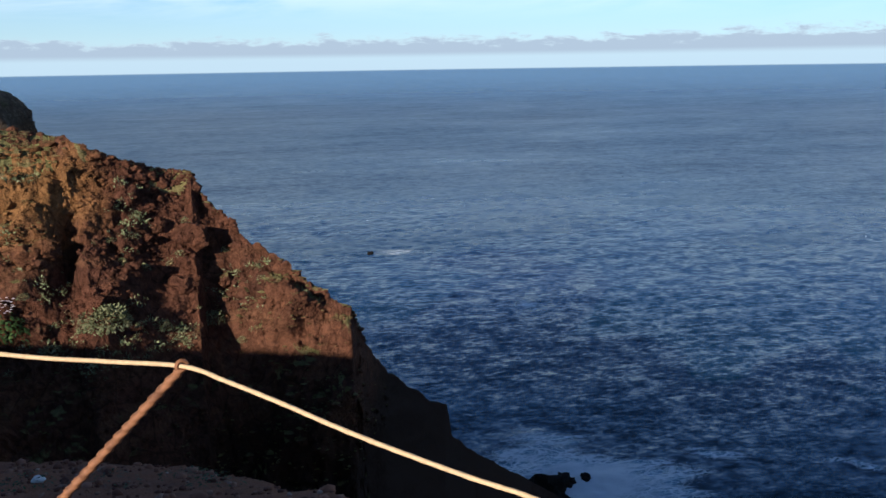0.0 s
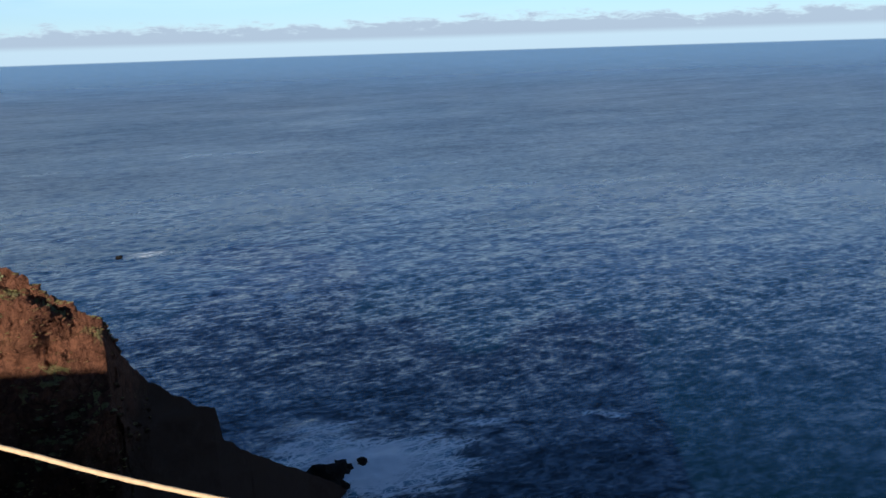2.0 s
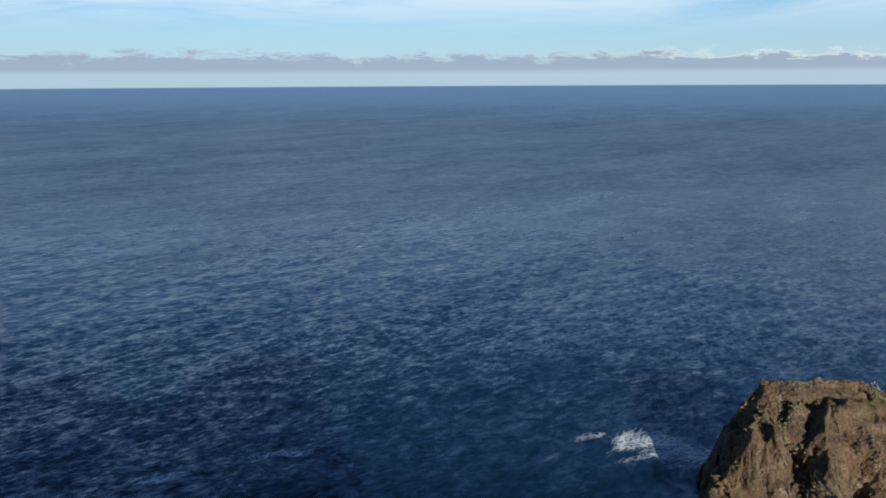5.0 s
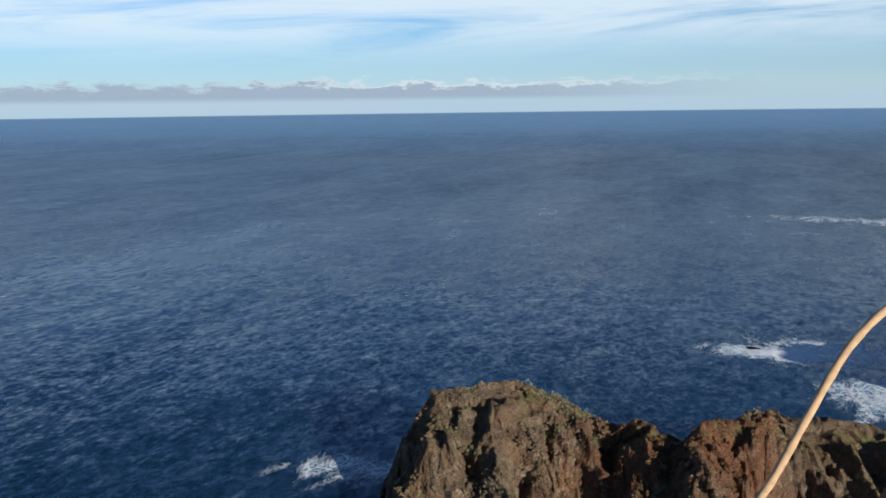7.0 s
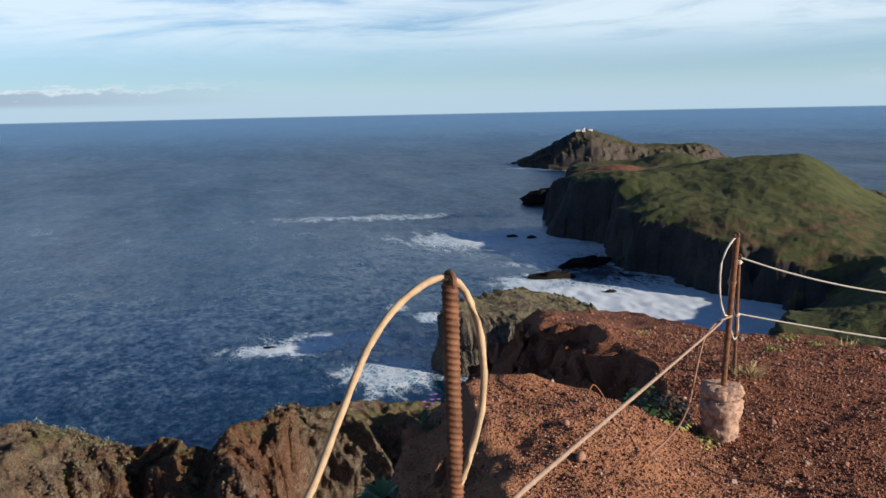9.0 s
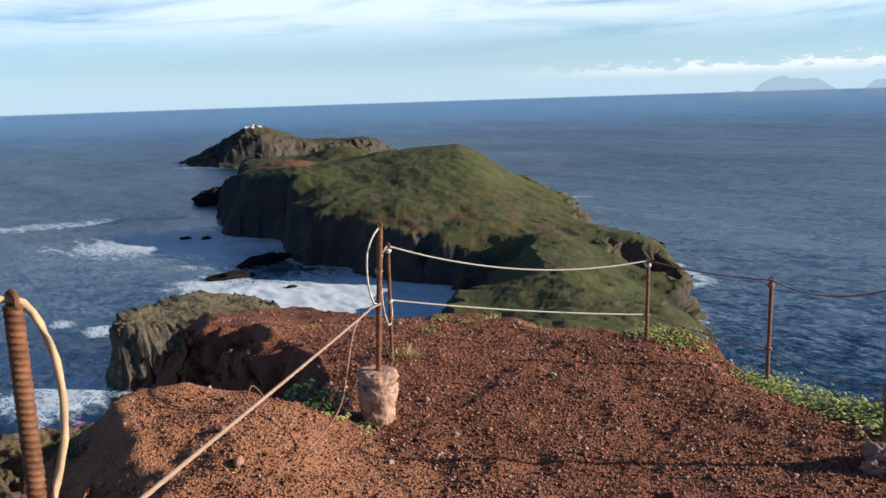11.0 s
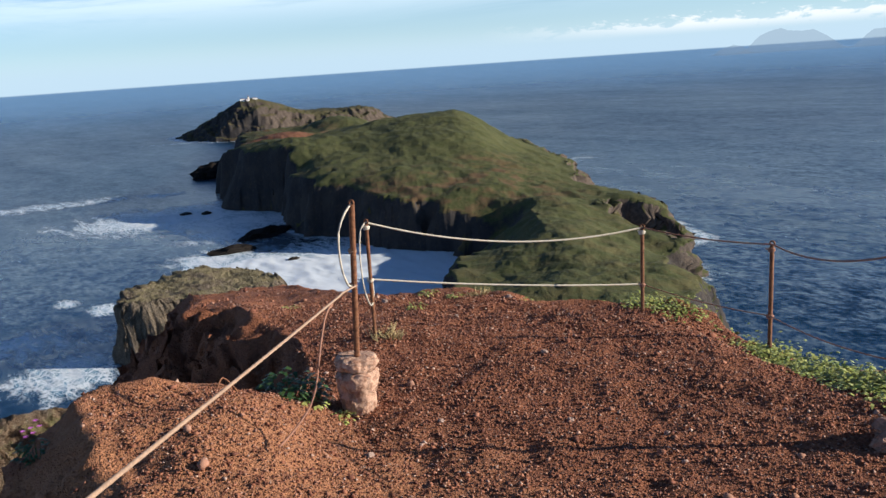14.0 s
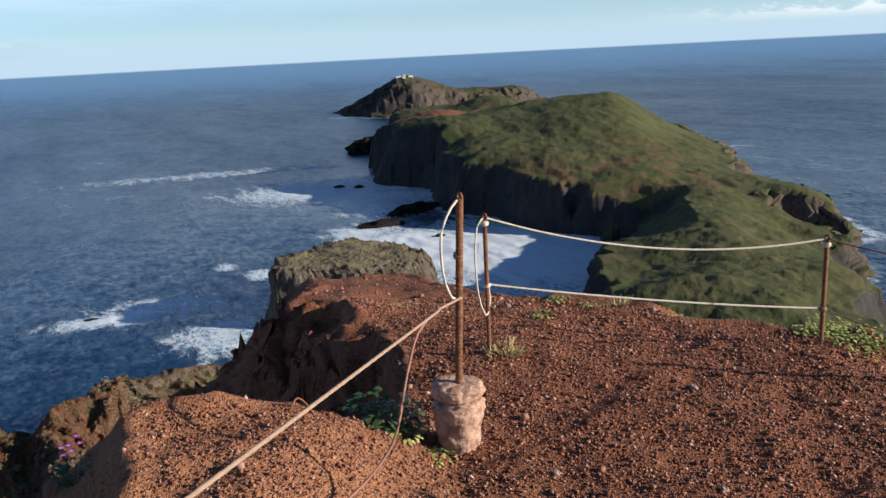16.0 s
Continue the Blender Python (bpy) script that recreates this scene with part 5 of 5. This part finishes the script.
for n, (gx, gy, h) in enumerate(((5.12, -1.42, 0.13), (5.05, -1.45, 0.10), (2.55, -3.42, 0.22), (2.35, -3.38, 0.26), (2.15, -3.35, 0.26), (2.75, -3.46, 0.18), (2.0, -3.3, 0.24), (5.85, -2.35, 0.10))):
    tuft("grass_tuft", (gx, gy, ground_at(gx, gy) - 0.01), 0.16, h, 70, STRAW, "dry straw coloured grass tuft", 500 + n, "dry grass tufts")
plant("gutter_plant", (4.42, -0.74, ground_at(4.42, -0.74)), 0.17, 0.14, 190, 0.05, LEAF_DARK, "dark green weed growing in the soil gutter", 601)
plant("gutter_plant", (4.30, -0.80, ground_at(4.30, -0.80)), 0.10, 0.05, 70, 0.035, LEAF, "small green weed beside the concrete block", 602)
plant("gutter_plant", (4.15, -0.92, ground_at(4.15, -0.92)), 0.07, 0.04, 40, 0.03, LEAF, "small green weed beside the concrete block", 603)
for n, (gx, gy) in enumerate(((6.45, -1.12), (5.75, -1.85), (6.05, -2.05), (5.6, -2.6), (5.9, -2.2), (5.3, -3.0))):
    plant("sprout", (gx, gy, ground_at(gx, gy)), 0.07, 0.035, 45, 0.026, LEAF, "tiny green sprout in the gravel", 610 + n, "sprouts in the gravel")
plant("flowering_plant", (4.12, 0.40, ground_at(4.12, 0.40)), 0.07, 0.13, 60, 0.035, LEAF_DARK, "dark leaved plant with a magenta flower head", 620, flowers=(6, 0.014, PETAL))
plant("flowering_plant", (-12.82, 23.65, -5.93), 0.50, 0.95, 320, 0.16, LEAF_DARK, "green plant with pale pink flowers", 621, flowers=(30, 0.06, PETAL_PALE))
for n, (gx, gy, s) in enumerate(((-3.8, 8.6, 0.4), (-3.1, 9.2, 0.35), (-4.4, 8.2, 0.3), (-2.6, 8.6, 0.3), (3.5, 0.72, 0.14), (3.9, 0.62, 0.12), (2.9, 0.9, 0.14))):
    plant("shade_weed", (gx, gy, ground_at(gx, gy)), s, 0.08, 110, 0.045, LEAF_DARK, "dark green weeds on the shaded slope", 630 + n, "weeds on the slope", kind="stuff")


def rosette(place, radius, count, mat, label, seed):
    """A rosette of long arching leaves."""
    rng = random.Random(seed)
    bm = bmesh.new()
    for i in range(count):
        a, lift = i * 2.4, 0.15 + 1.3 * (i / count)
        way = Vector((math.cos(a), math.sin(a), lift)).normalized()
        leaf_faces(bm, Vector((0, 0, 0.05)), way, radius * rng.uniform(0.85, 1.15), radius * 0.13, 0.45, steps=6)
    me = bpy.data.meshes.new("rosette_plant")
    bm.to_mesh(me)
    bm.free()
    me.materials.append(mat)
    ob = tagged(new("rosette_plant", me), label, "plant")
    ob.location = place
    return ob


rosette((3.80, 0.62, ground_at(3.80, 0.62) + 0.085), 0.19, 70, m_leaf("blue_green_leaves", (0.08, 0.155, 0.06), (0.15, 0.24, 0.10)), "blue green rosette of long arching leaves", 9)


def bush(place, radius, mat, label, seed, count=900):
    """A round cushion shrub: stems, and a crown of small leaf clumps with gaps."""
    rng = random.Random(seed)
    root = tagged(new("cushion_bush"), label, "bush", "bushes on the spur")
    root.location = place
    stems, crown = bmesh.new(), bmesh.new()
    for i in range(14):
        a = rng.uniform(0, 2 * math.pi)
        way = Vector((math.cos(a), math.sin(a), rng.uniform(0.5, 1.6))).normalized()
        leaf_faces(stems, Vector((0, 0, 0)), way, radius * 0.85, radius * 0.06, 0.1, Vector((math.sin(a), -math.cos(a), 0.1)), 3)
    for i in range(count):
        a, u = rng.uniform(0, 2 * math.pi), rng.uniform(-0.1, 1)
        lump = 0.80 + 0.22 * noise.noise(Vector((math.cos(a) * 2 + seed, math.sin(a) * 2, u * 2)))
        rr = radius * lump * rng.uniform(0.75, 1.05)
        s = math.sqrt(max(0, 1 - u * u))
        n = Vector((math.cos(a) * s, math.sin(a) * s, u * 0.85))
        way = (n + Vector((rng.uniform(-0.7, 0.7), rng.uniform(-0.7, 0.7), rng.uniform(-0.3, 0.9)))).normalized()
        leaf_faces(crown, n * rr, way, radius * 0.13, radius * 0.075, 0.3, steps=2)
    part("stems", stems, STRAW, root, "dry woody stems")
    part("crown", crown, mat, root)
    return root



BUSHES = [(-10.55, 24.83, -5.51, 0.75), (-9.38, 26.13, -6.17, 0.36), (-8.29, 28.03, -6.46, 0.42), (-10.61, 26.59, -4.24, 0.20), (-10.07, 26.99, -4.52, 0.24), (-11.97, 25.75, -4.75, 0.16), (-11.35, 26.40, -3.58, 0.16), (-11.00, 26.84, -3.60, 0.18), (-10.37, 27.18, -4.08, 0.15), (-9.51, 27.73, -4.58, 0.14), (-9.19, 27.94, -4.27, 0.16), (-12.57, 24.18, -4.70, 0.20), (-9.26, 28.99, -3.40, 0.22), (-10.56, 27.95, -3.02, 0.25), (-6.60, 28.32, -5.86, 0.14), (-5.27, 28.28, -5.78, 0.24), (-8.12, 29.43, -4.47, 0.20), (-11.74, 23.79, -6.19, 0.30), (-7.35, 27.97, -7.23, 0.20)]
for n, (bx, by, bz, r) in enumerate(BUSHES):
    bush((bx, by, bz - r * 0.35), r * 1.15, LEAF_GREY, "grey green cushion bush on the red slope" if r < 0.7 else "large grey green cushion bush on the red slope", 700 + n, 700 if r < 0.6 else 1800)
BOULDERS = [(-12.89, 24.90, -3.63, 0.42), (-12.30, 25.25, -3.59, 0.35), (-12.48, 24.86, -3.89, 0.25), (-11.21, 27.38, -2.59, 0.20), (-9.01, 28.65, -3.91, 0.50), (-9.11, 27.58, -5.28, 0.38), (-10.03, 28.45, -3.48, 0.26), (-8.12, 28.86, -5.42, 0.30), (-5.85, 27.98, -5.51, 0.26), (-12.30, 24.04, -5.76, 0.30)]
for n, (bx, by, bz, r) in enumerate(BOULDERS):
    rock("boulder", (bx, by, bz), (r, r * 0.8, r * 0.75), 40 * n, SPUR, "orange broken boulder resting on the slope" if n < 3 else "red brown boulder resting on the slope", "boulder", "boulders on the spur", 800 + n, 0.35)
plant("edge_shrub", (3.2, -3.52, ground_at(3.2, -3.52)), 0.16, 0.13, 260, 0.03, LEAF_DARK, "small dark green shrub at the cliff edge", 640)


def scatter(name, sheet_name, count, area, sizes, seed, mat, label, category, squash=0.7):
    """Loose blocks strewn over a slope, joined in one mesh; the area is in azimuths and distances."""
    rng = np.random.default_rng(seed)
    co = SHEETS[sheet_name].reshape(-1, 3)
    a, r = np.degrees(np.arctan2(co[:, 0], co[:, 1])), np.hypot(co[:, 0], co[:, 1])
    ok = np.flatnonzero((a > area[0]) & (a < area[1]) & (r > area[2]) & (r < area[3]) & (co[:, 2] > area[4]))
    heap = fbm(co[ok, 0] / (r[ok] * 0.05), co[ok, 1] / (r[ok] * 0.05), co[ok, 2] / (r[ok] * 0.05), 3, 0.5, seed)
    ok = ok[rng.random(len(ok)) < smooth(heap, -0.3, 0.4)]
    at = co[rng.choice(ok, count)]
    bm = bmesh.new()
    bmesh.ops.create_icosphere(bm, subdivisions=1, radius=1.0)
    unit = np.array([v.co[:] for v in bm.verts])
    tris = np.array([[v.index for v in f.verts] for f in bm.faces])
    bm.free()
    s = sizes[0] * np.exp(rng.normal(0, sizes[1], count)).clip(0.3, 5.0)
    p = unit[None] * (1 + rng.uniform(-0.3, 0.3, (count, len(unit), 1))) * (s[:, None] * rng.uniform(0.6, 1.3, (count, 3)) * np.array([1, 1, squash]))[:, None]
    t = rng.uniform(0, 2 * math.pi, count)[:, None]
    xyz = np.stack([p[..., 0] * np.cos(t) - p[..., 1] * np.sin(t), p[..., 0] * np.sin(t) + p[..., 1] * np.cos(t), p[..., 2]], -1) + at[:, None]
    idx = (tris[None] + (np.arange(count) * len(unit))[:, None, None]).reshape(-1, 3)
    me = bpy.data.meshes.new(name)
    me.from_pydata(xyz.reshape(-1, 3).tolist(), [], idx.tolist())
    me.materials.append(mat)
    return tagged(new(name, me), label, category, "", "stuff")


def scrub(name, sheet_name, count, area, size, leaves, seed, mat, label):
    """Low tufts of scrub strewn over a slope, joined in one mesh."""
    rng = np.random.default_rng(seed)
    co = SHEETS[sheet_name].reshape(-1, 3)
    a, r = np.degrees(np.arctan2(co[:, 0], co[:, 1])), np.hypot(co[:, 0], co[:, 1])
    ok = np.flatnonzero((a > area[0]) & (a < area[1]) & (r > area[2]) & (r < area[3]) & (co[:, 2] > area[4]))
    heap = fbm(co[ok, 0] / (r[ok] * 0.04), co[ok, 1] / (r[ok] * 0.04), co[ok, 2] / (r[ok] * 0.04), 3, 0.5, seed)
    ok = ok[rng.random(len(ok)) < smooth(heap, 0.0, 0.5)]
    at = np.repeat(co[rng.choice(ok, count)], leaves, 0)
    n = len(at)
    s = np.repeat(size * np.exp(rng.normal(0, 0.5, count)).clip(0.3, 3), leaves)[:, None]
    d = rng.normal(0, 1, (n, 3))
    d = d / np.linalg.norm(d, axis=1)[:, None]
    d[:, 2] = np.abs(d[:, 2])
    c = at + d * s * rng.uniform(0.4, 1.0, (n, 1))
    u, v = rng.normal(0, 1, (n, 3)), rng.normal(0, 1, (n, 3))
    tri = np.stack([c + d * s * 0.35, c + u * s * 0.13, c + v * s * 0.13], 1)
    me = bpy.data.meshes.new(name)
    me.from_pydata(tri.reshape(-1, 3).tolist(), [], np.arange(3 * n).reshape(-1, 3).tolist())
    me.materials.append(mat)
    return tagged(new(name, me), label, "shrubs", "", "stuff")


scatter("rubble", "cliff_spur", 6500, (-30, -5, 20, 34, -14), (0.050, 0.60), 21, SPUR, "red broken stones strewn over the cliff spur", "stones")
scatter("rubble", "rocky_headland", 6000, (52, 82, 235, 345, -146), (0.45, 0.5), 22, CRAG, "broken brown blocks strewn over the headland", "stones")
scrub("low_scrub", "cliff_spur", 260, (-29, -13, 21, 30, -7), 0.11, 26, 23, LEAF_GREY, "small grey green shrubs on the red slope")
scrub("low_scrub", "rocky_headland", 700, (55, 80, 250, 345, -128), 0.9, 16, 24, LEAF_GREY, "pale green shrubs among the brown rocks")
